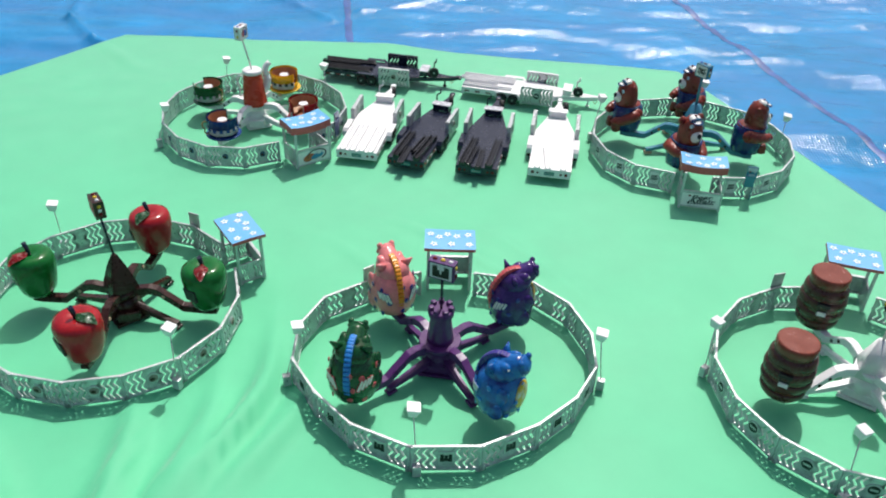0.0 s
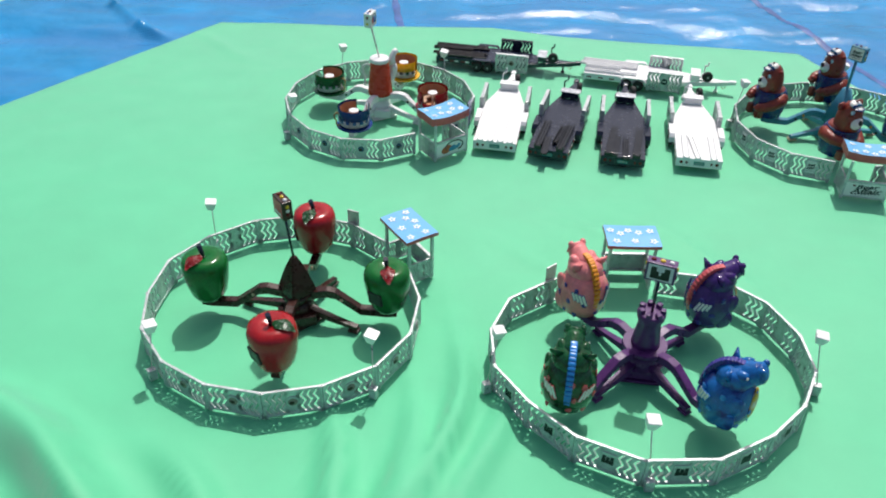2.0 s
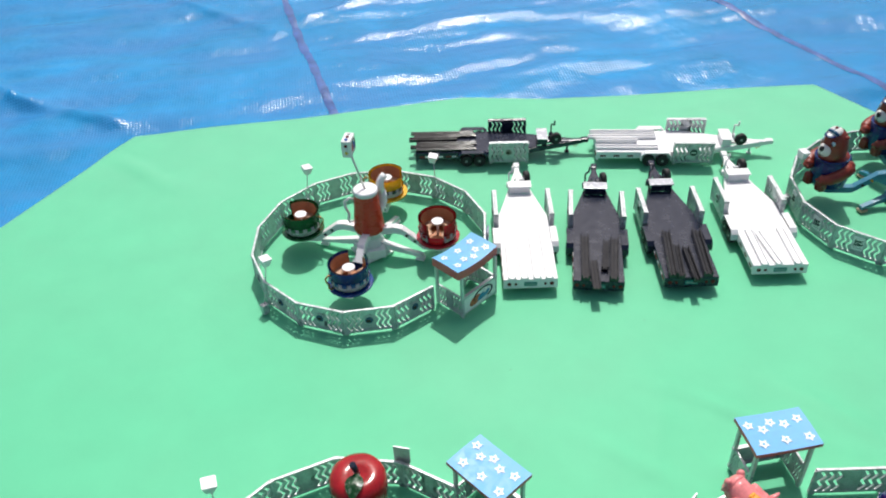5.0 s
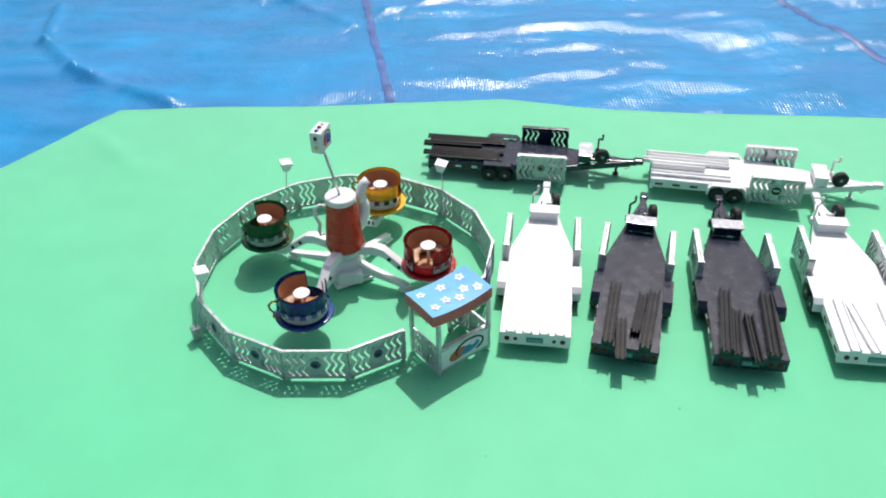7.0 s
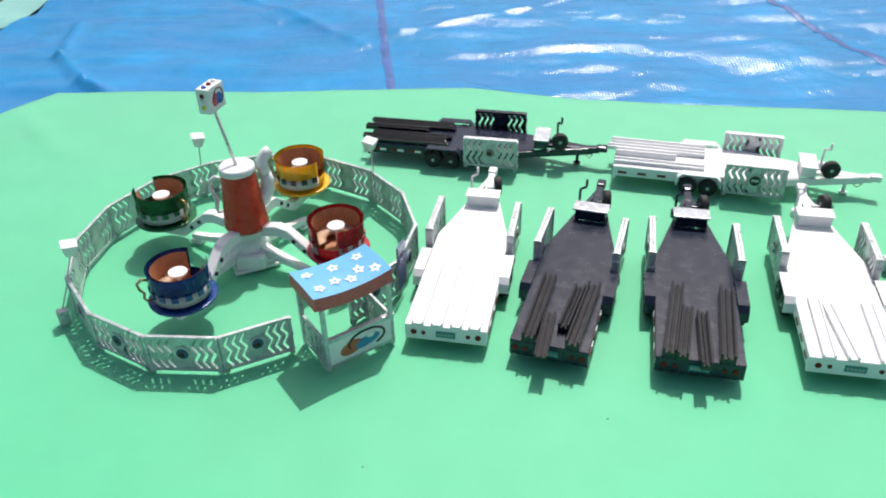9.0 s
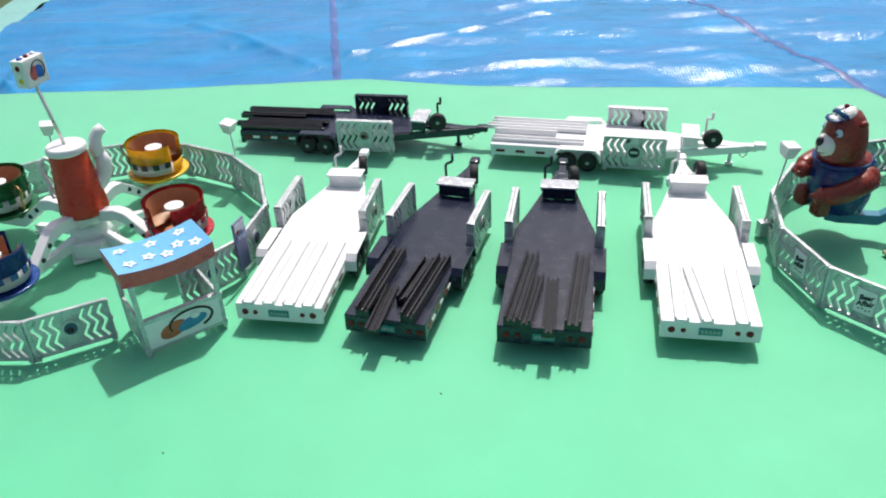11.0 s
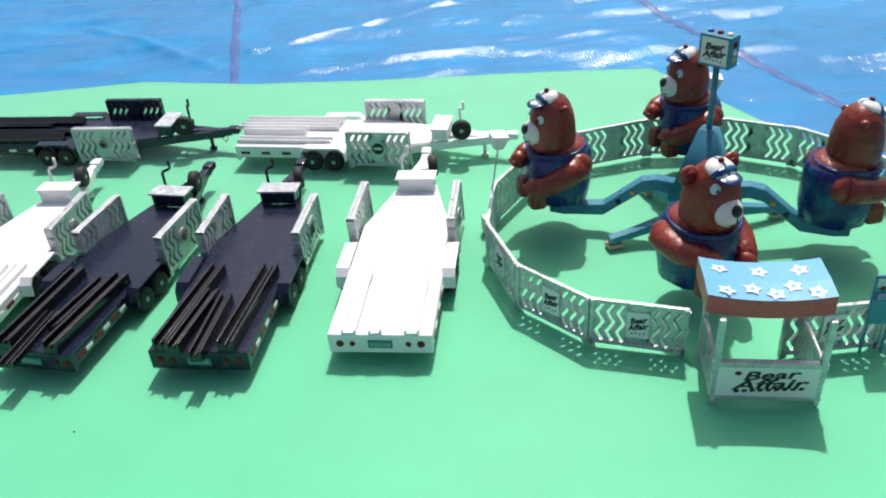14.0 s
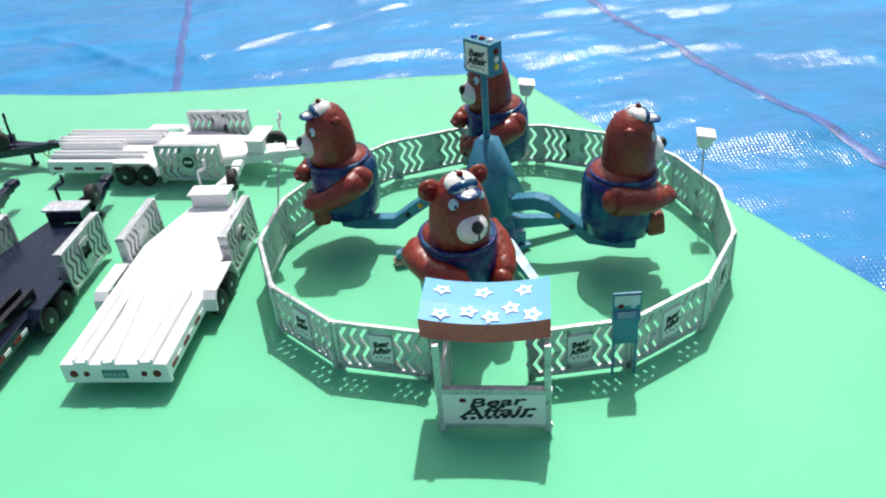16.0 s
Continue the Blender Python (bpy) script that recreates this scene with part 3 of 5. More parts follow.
# ---- flood lamps at the fences ----
def flood_lamp(base, head, turn):
    """A box at the fence's foot, a leaning rod, and a wedge-shaped head."""
    lamp = thing("flood_lamp", "small white box floodlight on a thin rod beside the silver fence", "floodlight", "flood lamps", pose(*base, 0))
    dx, dy, z = head[0] - base[0], head[1] - base[1], head[2]
    bm = B()
    bm_box(bm, (0.0105, 0.0085, 0.0165), (0, 0, 0.00825), rz=turn, bevel=0.001)
    part("base", bm, SILVER, lamp)
    bm = B()
    bm_tube(bm, [(0, 0, 0.014), (dx * 0.45, dy * 0.45, z * 0.48), (dx * 0.97, dy * 0.97, z - 0.008)], 0.0008, 6)
    part("pole", bm, SILVER_POLE, lamp, "thin aluminium rod")
    bm = B()
    q = pose(dx, dy, z, 6, 8, turn)
    vs = [bm.verts.new(q @ Vector(c)) for c in ((-0.0045, -0.0055, -0.009), (0.0045, -0.0055, -0.009), (0.0045, 0.0055, -0.009), (-0.0045, 0.0055, -0.009),
                                               (-0.0080, -0.0076, 0.0042), (0.0080, -0.0076, 0.0042), (0.0080, 0.0076, 0.0042), (-0.0080, 0.0076, 0.0042))]
    for f in ((3, 2, 1, 0), (4, 5, 6, 7), (0, 1, 5, 4), (1, 2, 6, 5), (2, 3, 7, 6), (3, 0, 4, 7)):
        bm.faces.new([vs[i] for i in f])
    bmesh.ops.bevel(bm, geom=list(bm.edges), offset=0.0007, segments=2, affect="EDGES")
    part("lamp_head", bm, WHITE, lamp, "white wedge-shaped lamp housing")


for base, head, turn in (((0.000, -0.004), (-0.005, 0.016, 0.088), 4), ((-0.174, 0.138), (-0.161, 0.170, 0.072), 20), ((0.237, 0.145), (0.233, 0.167, 0.076), -15),
                         ((-0.574, 0.424), (-0.570, 0.416, 0.089), 10), ((-0.313, 0.126), (-0.313, 0.136, 0.092), -20), ((-0.591, 0.150), (-0.585, 0.162, 0.078), 35),
                         ((-0.454, 1.036), (-0.445, 1.027, 0.080), 25), ((-0.526, 0.775), (-0.515, 0.806, 0.072), 30), ((-0.232, 1.016), (-0.235, 1.018, 0.076), -20),
                         ((0.325, 0.858), (0.338, 0.862, 0.093), 12), ((0.702, 0.834), (0.698, 0.826, 0.080), -15), ((0.571, 0.982), (0.573, 0.971, 0.084), -8),
                         ((0.382, 0.176), (0.392, 0.200, 0.074), 40), ((0.488, -0.030), (0.501, 0.003, 0.085), 25)):
    flood_lamp(base, head, turn)


# ---- notice boards on the fences ----
for kind, ring in RINGS.items():
    a = ring["board"]
    p, c = ring_point(ring, a), Vector((*ring["at"], 0))
    out = (p - c).normalized()
    q = p + out * 0.004
    board = thing("notice_board", "small printed notice board standing at the silver fence", "notice board", "notice boards",
                  pose(q.x, q.y, 0.005 if kind == "bear" else 0, 0, 0, math.degrees(math.atan2(out.y, out.x)) + 90 + (-26 if kind == "bear" else 0)))
    bm = B()
    low = kind == "bear"
    bm_box(bm, (0.019, 0.0018, 0.024), (0, 0, 0.052), bevel=0.0004)
    bm_box(bm, (0.017, 0.0016, 0.018 if low else 0.028), (0, 0.0, 0.031 if low else 0.026), bevel=0.0004)
    if low:
        for x in (-0.0075, 0.0075):
            bm_box(bm, (0.0016, 0.0016, 0.029), (x, 0, 0.0095))
    part("board", bm, mat("grey violet card", (0.16, 0.17, 0.30), 0.5, 0.0, 0.2) if kind == "cup" else TEAL if kind == "bear" else SILVER, board)
    bm = B()
    bm_box(bm, (0.0165, 0.0006, 0.0075), (0, -0.0013, 0.0585), mi=0)
    bm_box(bm, (0.0165, 0.0006, 0.0065), (0, -0.0013, 0.0468), mi=1)
    bm_ball(bm, (0.002, 0.0008, 0.002), (-0.004, -0.0016, 0.054), seg=8, mi=2)
    bm_ball(bm, (0.002, 0.0008, 0.002), (0.004, -0.0016, 0.054), seg=8, mi=0)
    for z in (0.049, 0.0472, 0.0454):
        bm_box(bm, (0.012, 0.0004, 0.0006), (0, -0.0018, z), mi=0)
    part("print", bm, [mat("notice print light", (0.55, 0.6, 0.68), 0.5), mat("notice print blue", (0.05, 0.12, 0.36), 0.5), RED_LENS], board, "pale and blue printed notice with unreadable lines")


# ---- ticket booths ----
def ticket_booth(kind, m):
    slip = -0.004 if kind == "bear" else 0.0      # the roof lies a little askew
    sag = 0.0045 if kind in ("bear", "cup") else 0.0008
    deep = 0.0150 if kind in ("bear", "cup") else 0.006
    W, D, H = (0.0760, 0.058, 0.0715) if kind in ("bear", "cup") else (0.0715, 0.046, 0.076)
    booth = thing("ticket_booth", {"bear": "ticket booth with sagging blue star roof and lettered white sign", "cup": "ticket booth with blue star roof and a round swirl picture sign",
                                  "apple": "ticket booth with flat blue star roof and dark badge front", "dragon": "ticket booth with flat blue star roof on silver posts",
                                  "barrel": "ticket booth with flat blue star roof beside the barrel ride"}[kind], "ticket booth", "ticket booths", m)
    bm = B()
    bm_box(bm, (0.0042, 0.0042, H), (0, 0, H / 2), bevel=0.0006)
    post = mesh_of("post", bm, SILVER)
    for x in (-1, 1):
        for y in (-1, 1):
            part("post", post, SILVER, booth, m=Matrix.Translation((x * (W / 2 - 0.004), y * (D / 2 - 0.004) + 0, 0)))
    y0, y1 = (-D / 2 + (0.011 if kind == "bear" else 0.005), D / 2 - 0.003) if kind in ("bear", "cup") else (-D / 2 - 0.003, D / 2 + 0.003)
    # roof: a thin slab that dips between its ends, with a red edge
    bm, nx = B(), 12
    rows = []
    for i in range(nx + 1):
        t = i / nx * 2 - 1
        x = t * (W / 2 + 0.002) + slip
        z = H + deep - sag * (1 - t * t)
        rows.append([bm.verts.new((x, y0, z - 0.001)), bm.verts.new((x, 0, z)), bm.verts.new((x, y1, z - 0.001)), bm.verts.new((x, y1, z - deep)), bm.verts.new((x, y0, z - deep))])
    for a, b in zip(rows, rows[1:]):
        for i in range(5):
            f = bm.faces.new((a[i], a[(i + 1) % 5], b[(i + 1) % 5], b[i]))
            f.material_index = 0 if i in (0, 1) else 1
    for row in (rows[0], rows[-1]):
        bm.faces.new(row).material_index = 1
    roof = part("roof", bm, [ROOF_BLUE, VALANCE], booth, "sky blue roof sheet with white stars and a brick red edge")
    bm = B()
    bm_prism(bm, star(0.0064, 5, 0.56), 0, 0.0005, mi=0)
    bm_prism(bm, star(0.0019, 5, 0.8), 0.0005, 0.0007, mi=1)
    st = mesh_of("star", bm, [STAR_WHITE, ROOF_BLUE])
    for x, y in ((-0.028, 0.014), (-0.027, -0.011), (-0.010, -0.007), (0.004, -0.012), (-0.002, 0.013), (0.016, -0.004), (0.024, 0.014), (0.029, -0.012)):
        t = x / (W / 2 + 0.003)
        part("star", st, STAR_WHITE, roof, m=pose(x + slip, y, H + deep - sag * (1 - t * t) + 0.0002 - abs(y) / 26, math.copysign(-2.2, y) * -1, -math.degrees(math.atan(2 * sag * t / (W / 2))), random.uniform(0, 70)))
    # counter and side panels; the booth's front is -y
    bm = B()
    bm_box(bm, (W - 0.002, 0.0048, 0.0042), (0, -D / 2 + 0.004, 0.0345), bevel=0.0007)
    bm_box(bm, (W - 0.002, 0.0036, 0.0034), (0, -D / 2 + 0.004, 0.0055), bevel=0.0006)
    part("counter_rail", bm, SILVER, booth)
    for s in (-1, 1):
        side = add_panel(booth, Matrix.Translation((s * (W / 2 - 0.004), 0, 0)) @ pose(0, 0, 0, 0, 0, 90 * s) @ Matrix.Diagonal(((D - 0.009) / PW, 0.8, 0.84, 1)), None)
    bm = B()
    bm_box(bm, (W - 0.010, 0.0014, 0.0265), (0, -D / 2 + 0.0026, 0.0205), bevel=0.0003)
    sign = part("sign", bm, WHITE_PLASTIC if kind in ("bear", "cup") else SILVER, booth, "white sign board" if kind in ("bear", "cup") else "grey front board")
    y = -D / 2 + 0.0018
    if kind == "bear":
        me = letters("Bear", 0.0165, 0.0003, INK, 0.0003, 0.25)
        part("lettering", me, INK, sign, "black lettering reading Bear", m=pose(0.001, y, 0.0262, 90, -5, 0) @ Matrix.Diagonal((1.15, 0.62, 1, 1)))
        me = letters("Affair", 0.0185, 0.0003, INK, 0.0003, 0.25)
        part("lettering", me, INK, sign, "black lettering reading Affair", m=pose(0.001, y, 0.0180, 90, -4, 0) @ Matrix.Diagonal((1.15, 0.62, 1, 1)))
        bm = B()
        for i in range(9):
            bm_ball(bm, (0.0021, 0.0005, 0.0013), (-0.019 + i * 0.0052, y, 0.0118 - 0.0016 * ((i * 3) % 3) + 0.0004 * i), ry=-20, seg=8, mi=0)
        bm_ball(bm, (0.0024, 0.0007, 0.0018), (-0.0195, y, 0.0275), seg=8, mi=1)
        part("print", bm, [INK, RED_LENS], sign, "row of black paw prints and a red spot")
    else:
        bm = B()
        flat = pose(0, y, 0.0205, 90, 0, 0)
        if kind == "cup":
            bm_tube(bm, [(0.006 + 0.019 * math.cos(radians(a)), y, 0.0215 + 0.0105 * math.sin(radians(a))) for a in range(-60, 215, 11)], 0.0012, 6, mi=2)
            bm_ball(bm, (0.0125, 0.0008, 0.0075), (-0.010, y, 0.0185), ry=-14, seg=14, mi=1)
            bm_ball(bm, (0.0145, 0.0010, 0.0055), (0.006, y - 0.0003, 0.0190), ry=-10, seg=14, mi=0)
            bm_ball(bm, (0.0045, 0.0012, 0.0035), (0.010, y - 0.0005, 0.0250), seg=10, mi=3)
        else:
            bm_cyl(bm, 0.0105, 0.0105, 0.0008, (0, y, 0.0205), rx=90, seg=20, mi=4)
            bm_ball(bm, (0.006, 0.0008, 0.0045), (0, y - 0.001, 0.0205), seg=10, mi=1 if kind == "apple" else 5)
            for x in (-0.021, 0.021):
                bm_prism(bm, zigzag(x, -0.011, 0.011, 0.004, 0.002, 2), 0, 0.0008, mi=5, m=flat)
        part("print", bm, [mat("sign blue print", (0.05, 0.25, 0.45), 0.5), mat("sign orange print", (0.5, 0.14, 0.06), 0.5), INK, WHITE_PLASTIC, BROWN, mat("sign grey print", (0.12, 0.16, 0.15), 0.5)], sign,
             "swirl and rounded coloured picture print" if kind == "cup" else "dark round badge and wavy print")
    return booth


for kind, ring in RINGS.items():
    x, y, r = ring["booth"]
    ticket_booth(kind, pose(x, y, 0, 0, 0, r))


# ---- ride machinery ----
def bent_arm(parent, ang, z_hub, material, bolts, reach=0.122, name="arm"):
    """A flat-sided arm: out from the hub, down a slope, then level to the car."""
    q = pose(0, 0, 0, 0, 0, ang)
    prof = [(0.008, z_hub), (0.040, z_hub + 0.006), (0.052, z_hub + 0.004), (0.085, 0.026), (reach, 0.024), (reach + 0.012, 0.024)]
    hs = [0.013, 0.012, 0.012, 0.011, 0.010, 0.008]
    bm = B()
    rows = []
    for (x, z), h in zip(prof, hs):
        rows.append([bm.verts.new(q @ Vector((x, s * 0.0058, z + dz))) for s, dz in ((-1, -h), (1, -h), (1, 0), (-1, 0))])
    for a, b in zip(rows, rows[1:]):
        for i in range(4):
            bm.faces.new((a[i], a[(i + 1) % 4], b[(i + 1) % 4], b[i]))
    bm.faces.new(rows[0][::-1])
    bm.faces.new(rows[-1])
    bmesh.ops.recalc_face_normals(bm, faces=bm.faces)
    bmesh.ops.bevel(bm, geom=[e for e in bm.edges], offset=0.0007, segments=1, affect="EDGES")
    arm = part(name, bm, material, parent)
    for x, m2 in zip((0.060, 0.072), bolts):
        for s in (-1, 1):
            bm = B()
            t = (x - 0.052) / 0.033
            z = (z_hub + 0.004) * (1 - t) + 0.026 * t - 0.006
            bm_cyl(bm, 0.0026, 0.0022, 0.0012, (0, 0, 0), rx=90 * s, seg=12)
            part("bolt", bm, m2, arm, m=q @ pose(x, -s * 0.0058, z))
    return arm


def outrigger(parent, ang, material, foot):
    """A stabiliser leg that slopes down from the base to a foot plate."""
    q = pose(0, 0, 0, 0, 0, ang)
    bm = B()
    rows = []
    for x, z, h, w in ((0.012, 0.026, 0.012, 0.0050), (0.065, 0.014, 0.0065, 0.0040), (0.086, 0.0105, 0.0055, 0.0038)):
        rows.append([bm.verts.new(q @ Vector((x, s * w, z + dz))) for s, dz in ((-1, -h), (1, -h), (1, 0), (-1, 0))])
    for a, b in zip(rows, rows[1:]):
        for i in range(4):
            bm.faces.new((a[i], a[(i + 1) % 4], b[(i + 1) % 4], b[i]))
    bm.faces.new(rows[0][::-1])
    bm.faces.new(rows[-1])
    leg = part("outrigger", bm, material, parent)
    bm = B()
    bm_cyl(bm, 0.0028, 0.0028, 0.008, (0, 0, 0.003), seg=10)
    bm_box(bm, (0.014, 0.011, 0.0036), (0, 0, 0.0018), bevel=0.0005)
    part("foot", bm, foot, leg, m=q @ pose(0.081, 0, 0))


def sign_box(parent, at, turn, shell, face_mat, face_label, kind, wide=1.0):
    m = pose(*at, 0, 0, turn) @ Matrix.Diagonal((wide, 1, 1, 1))
    bm = B()
    bm_box(bm, (0.028, 0.0135, 0.026), (0, 0, 0), bevel=0.0008)
    box = part("sign_box", bm, shell, parent, m=m)
    for s in (-1, 1):
        q = pose(0, -s * 0.0068, 0, 0, 0, 0 if s > 0 else 180)
        bm = B()
        bm_box(bm, (0.0235, 0.0006, 0.0215), (0, 0, 0))
        fc = part("sign_face", bm, face_mat, box, face_label, m=q)
        if kind == "bear":
            for word, z in (("Bear", 0.0038), ("Affair", -0.0025)):
                me = letters(word, 0.0090, 0.0002, INK, 0.00028, 0.25)
                part("lettering", me, INK, fc, "black lettering reading " + word, m=pose(0, -0.0005, z, 90, -6, 0) @ Matrix.Diagonal((1.0, 0.85, 1, 1)))
            bm = B()
            for i in range(5):
                bm_ball(bm, (0.0009, 0.0003, 0.0007), (-0.006 + 0.0032 * i, -0.0005, -0.0075 + 0.0008 * (i % 2)), seg=6)
            part("print", bm, INK, fc)
        else:
            bm = B()
            if kind == "dragon":
                for x, w, h in ((-0.0062, 0.0052, 0.0165), (0.0062, 0.0052, 0.0165), (-0.0026, 0.0030, 0.0105), (0.0026, 0.0030, 0.0105), (0.0, 0.0170, 0.0050)):
                    bm_box(bm, (w, 0.0005, h), (x, -0.0005, h / 2 - 0.0085), mi=0)
            elif kind == "cup":
                bm_ball(bm, (0.0055, 0.0006, 0.0068), (-0.003, -0.0004, -0.001), ry=20, seg=12, mi=1)
                bm_ball(bm, (0.0060, 0.0007, 0.0062), (0.003, -0.0005, -0.001), ry=-15, seg=12, mi=2)
                bm_tube(bm, [(0.0025 + 0.008 * math.cos(radians(a)), -0.0005, 0.001 + 0.0085 * math.sin(radians(a))) for a in range(-70, 200, 18)], 0.0007, 5, mi=0)
            elif kind == "apple":
                bm_ball(bm, (0.006, 0.0006, 0.006), (0, -0.0004, 0), seg=12, mi=1)
                bm_box(bm, (0.017, 0.0005, 0.003), (0, -0.0008, -0.0065), mi=3)
            else:
                bm_ball(bm, (0.007, 0.0006, 0.005), (0, -0.0004, 0), seg=12, mi=0)
                bm_box(bm, (0.012, 0.0005, 0.002), (0, -0.0012, 0), mi=3)
            part("print", bm, [INK, VALANCE, BLUE_LENS, WHITE_PLASTIC], fc, "coloured picture print")
    lens = [BLUE_LENS, RED_LENS, WHITE, YELLOW_LENS, RED_LENS]
    if kind in ("dragon", "apple"):
        lens = [RED_LENS, YELLOW_LENS, WHITE, RED_LENS, AMBER]
    for i, x in enumerate((-0.0085, 0.0, 0.0085)):
        bm = B()
        bm_ball(bm, (0.0027, 0.0027, 0.0022), (x, 0, 0.0133), seg=10)
        part("bulb", bm, lens[i], box)
    for s in (-1, 1):
        for i, z in enumerate((0.006, 0.0, -0.006)):
            bm = B()
            bm_ball(bm, (0.0014, 0.0026, 0.0026), (s * 0.0142, 0, z), seg=8)
            part("bulb", bm, lens[(i + 1) % 5], box)
    return box


def ride_base(kind, label, material, foot, z_hub, bolts):
    ring = RINGS[kind]
    ride = thing("fairground_ride", label, "fairground ride", "fairground rides", pose(*ring["hub"], 0, 0, 0, ring["turn"]))
    bm = B()
    bm_box(bm, (0.044, 0.044, 0.012), (0, 0, 0.011), rz=45, bevel=0.002)
    bm_cyl(bm, 0.024, 0.015, 0.018, (0, 0, 0.016), seg=8)
    bm_box(bm, (0.03, 0.022, 0.016), (0.01, -0.014, 0.012), rz=20, bevel=0.002)
    bm_box(bm, (0.05, 0.05, 0.004), (0, 0, 0.002), rz=45, bevel=0.001)
    part("base", bm, material, ride)
    bm = B()
    bm_cyl(bm, 0.021, 0.021, 0.010, (0, 0, z_hub - 0.011), seg=8, rz=22.5)
    part("hub", bm, material, ride)
    for k in range(4):
        swing, reach = ((-3, 0.112), (7, 0.112), (6, 0.122), (1, 0.098))[k] if kind == "bear" else (0, 0.122)
        bent_arm(ride, 90 * k + swing, z_hub, material, bolts, reach)
        outrigger(ride, ring["legs"] - ring["turn"] + (k // 2) * 180 + (41 if k % 2 else -41), material, foot)
    return ride


def pole(ride, z0, z1, r, material, lean=(0, 0)):
    bm = B()
    bm_tube(bm, [(0, 0, z0), (lean[0] / 2, lean[1] / 2, (z0 + z1) / 2), (lean[0], lean[1], z1)], r, 10)
    part("pole", bm, material, ride)


# ---- cars of the rides: each an ornament in one piece ----
def put_car(name, label, category, bm, mats, kind, k, face, reach=0.122, z=0.0245, scale=(1.0, 1.0)):
    ring = RINGS[kind]
    a = radians(ring["turn"] + 90 * k)
    ob = new(name, mesh_of(name, bm, mats))
    ob.matrix_basis = pose(ring["hub"][0] + reach * math.cos(a), ring["hub"][1] + reach * math.sin(a), z, 0, 0, face) @ Matrix.Diagonal((scale[0], scale[0], scale[1], 1))
    return tagged(ob, label, category, kind + " cars")


def bear_mesh(ear, eye_up):
    """A barrel-shaped sitting bear in a wide vest: a tall blunt head, thick arms reaching forward, a small cap."""
    bm = B()
    bm_lathe(bm, [(0.0225, 0.0), (0.0272, 0.003), (0.0292, 0.016), (0.0298, 0.034), (0.0290, 0.047), (0.0275, 0.0535), (0.0252, 0.0555)], 32, 1, rough=0.05)
    bm_lathe(bm, [(0.0262, 0.0525), (0.0278, 0.0545), (0.0276, 0.0572), (0.0258, 0.0580), (0.0244, 0.0560)], 32, 1, pose(0, 0, 0, 0, 3, 0), rough=0.03)
    bm_ball(bm, (0.0248, 0.0248, 0.0105), (-0.001, 0, 0.0540), mi=0, rough=0.05)
    bm_lathe(bm, [(0.0180, 0.050), (0.0206, 0.056), (0.0213, 0.066), (0.0208, 0.078), (0.0192, 0.089), (0.0162, 0.098), (0.0115, 0.1045), (0.0060, 0.1080), (0.0015, 0.1090)], 30, 0, pose(0.0045, 0, 0, 0, 2, 0), rough=0.07)
    bm_ball(bm, (0.0085, 0.0165, 0.0130), (0.0150, 0, 0.0690), mi=0, rough=0.06)
    bm_ball(bm, (0.0122, 0.0116, 0.0122), (0.0226, 0, 0.0728), mi=2, rough=0.05)
    bm_ball(bm, (0.0038, 0.0044, 0.0052), (0.0325, 0, 0.0772), mi=3, seg=12)
    bm_box(bm, (0.0010, 0.0012, 0.0055), (0.0342, 0, 0.0712), mi=3)
    bm_tube(bm, [(0.0305, -0.0062, 0.0672), (0.0330, -0.002, 0.0662), (0.0330, 0.002, 0.0662), (0.0305, 0.0062, 0.0672)], 0.0006, 6, mi=3)
    for s in (-1, 1):
        ez = 0.0885 + eye_up
        bm_ball(bm, (0.0022, 0.0042, 0.0047), (0.0222 - eye_up * 0.35, s * 0.0096, ez), ry=-10, rz=s * 24, mi=4, seg=12)
        bm_ball(bm, (0.0012, 0.0013, 0.0016), (0.0240 - eye_up * 0.35, s * 0.0098, ez - 0.0010), rz=s * 24, mi=1, seg=8)
        bm_ball(bm, (0.0042, 0.0080 * ear, 0.0086 * ear), (0.002, s * (0.0135 + 0.0045 * ear), 0.0950 + 0.0040 * ear), rx=-s * 32, mi=0, seg=16, rough=0.06)
        bm_ball(bm, (0.0022, 0.0050 * ear, 0.0054 * ear), (0.0052, s * (0.0140 + 0.0045 * ear), 0.0950 + 0.0040 * ear), rx=-s * 32, mi=5, seg=10)
        # arm: a thick sleeve of fur from the shoulder to a knuckled paw
        up = 0.013 if s < 0 else 0.0
        bm_ball(bm, (0.0138, 0.0095, 0.0130), (-0.006, s * 0.0262, 0.0425), ry=20, mi=0, seg=16, rough=0.05)
        bm_tube(bm, [(-0.008, s * 0.0268, 0.0435), (0.003, s * 0.0288, 0.0385 + up * 0.3), (0.014, s * 0.0280, 0.0325 + up * 0.6), (0.024, s * 0.0235, 0.0275 + up), (0.031, s * 0.0180, 0.0255 + up)], 0.0126, 14, mi=0, taper=0.66)
        bm_ball(bm, (0.0084, 0.0082, 0.0088), (0.0320, s * 0.0172, 0.0255 + up), mi=0, seg=14, rough=0.12)
        for j in (-1, 0, 1):
            bm_ball(bm, (0.0032, 0.0030, 0.0030), (0.0385, s * 0.0160 + 0.0034 * j, 0.0260 + up - 0.0012 * abs(j)), mi=0, seg=8)
        bm_box(bm, (0.0150, 0.0145, 0.0205), (0.0270, s * 0.0130, 0.0112), ry=-6, bevel=0.0040, mi=0)
    # cap: a white crown with blue panels, a turned-up blue brim and a red button
    q = pose(0.0125, 0, 0.1040, 0, 26, 0)
    bm_ball(bm, (0.0108, 0.0112, 0.0062), (0, 0, 0), mi=2, seg=18, m=q, rough=0.05)
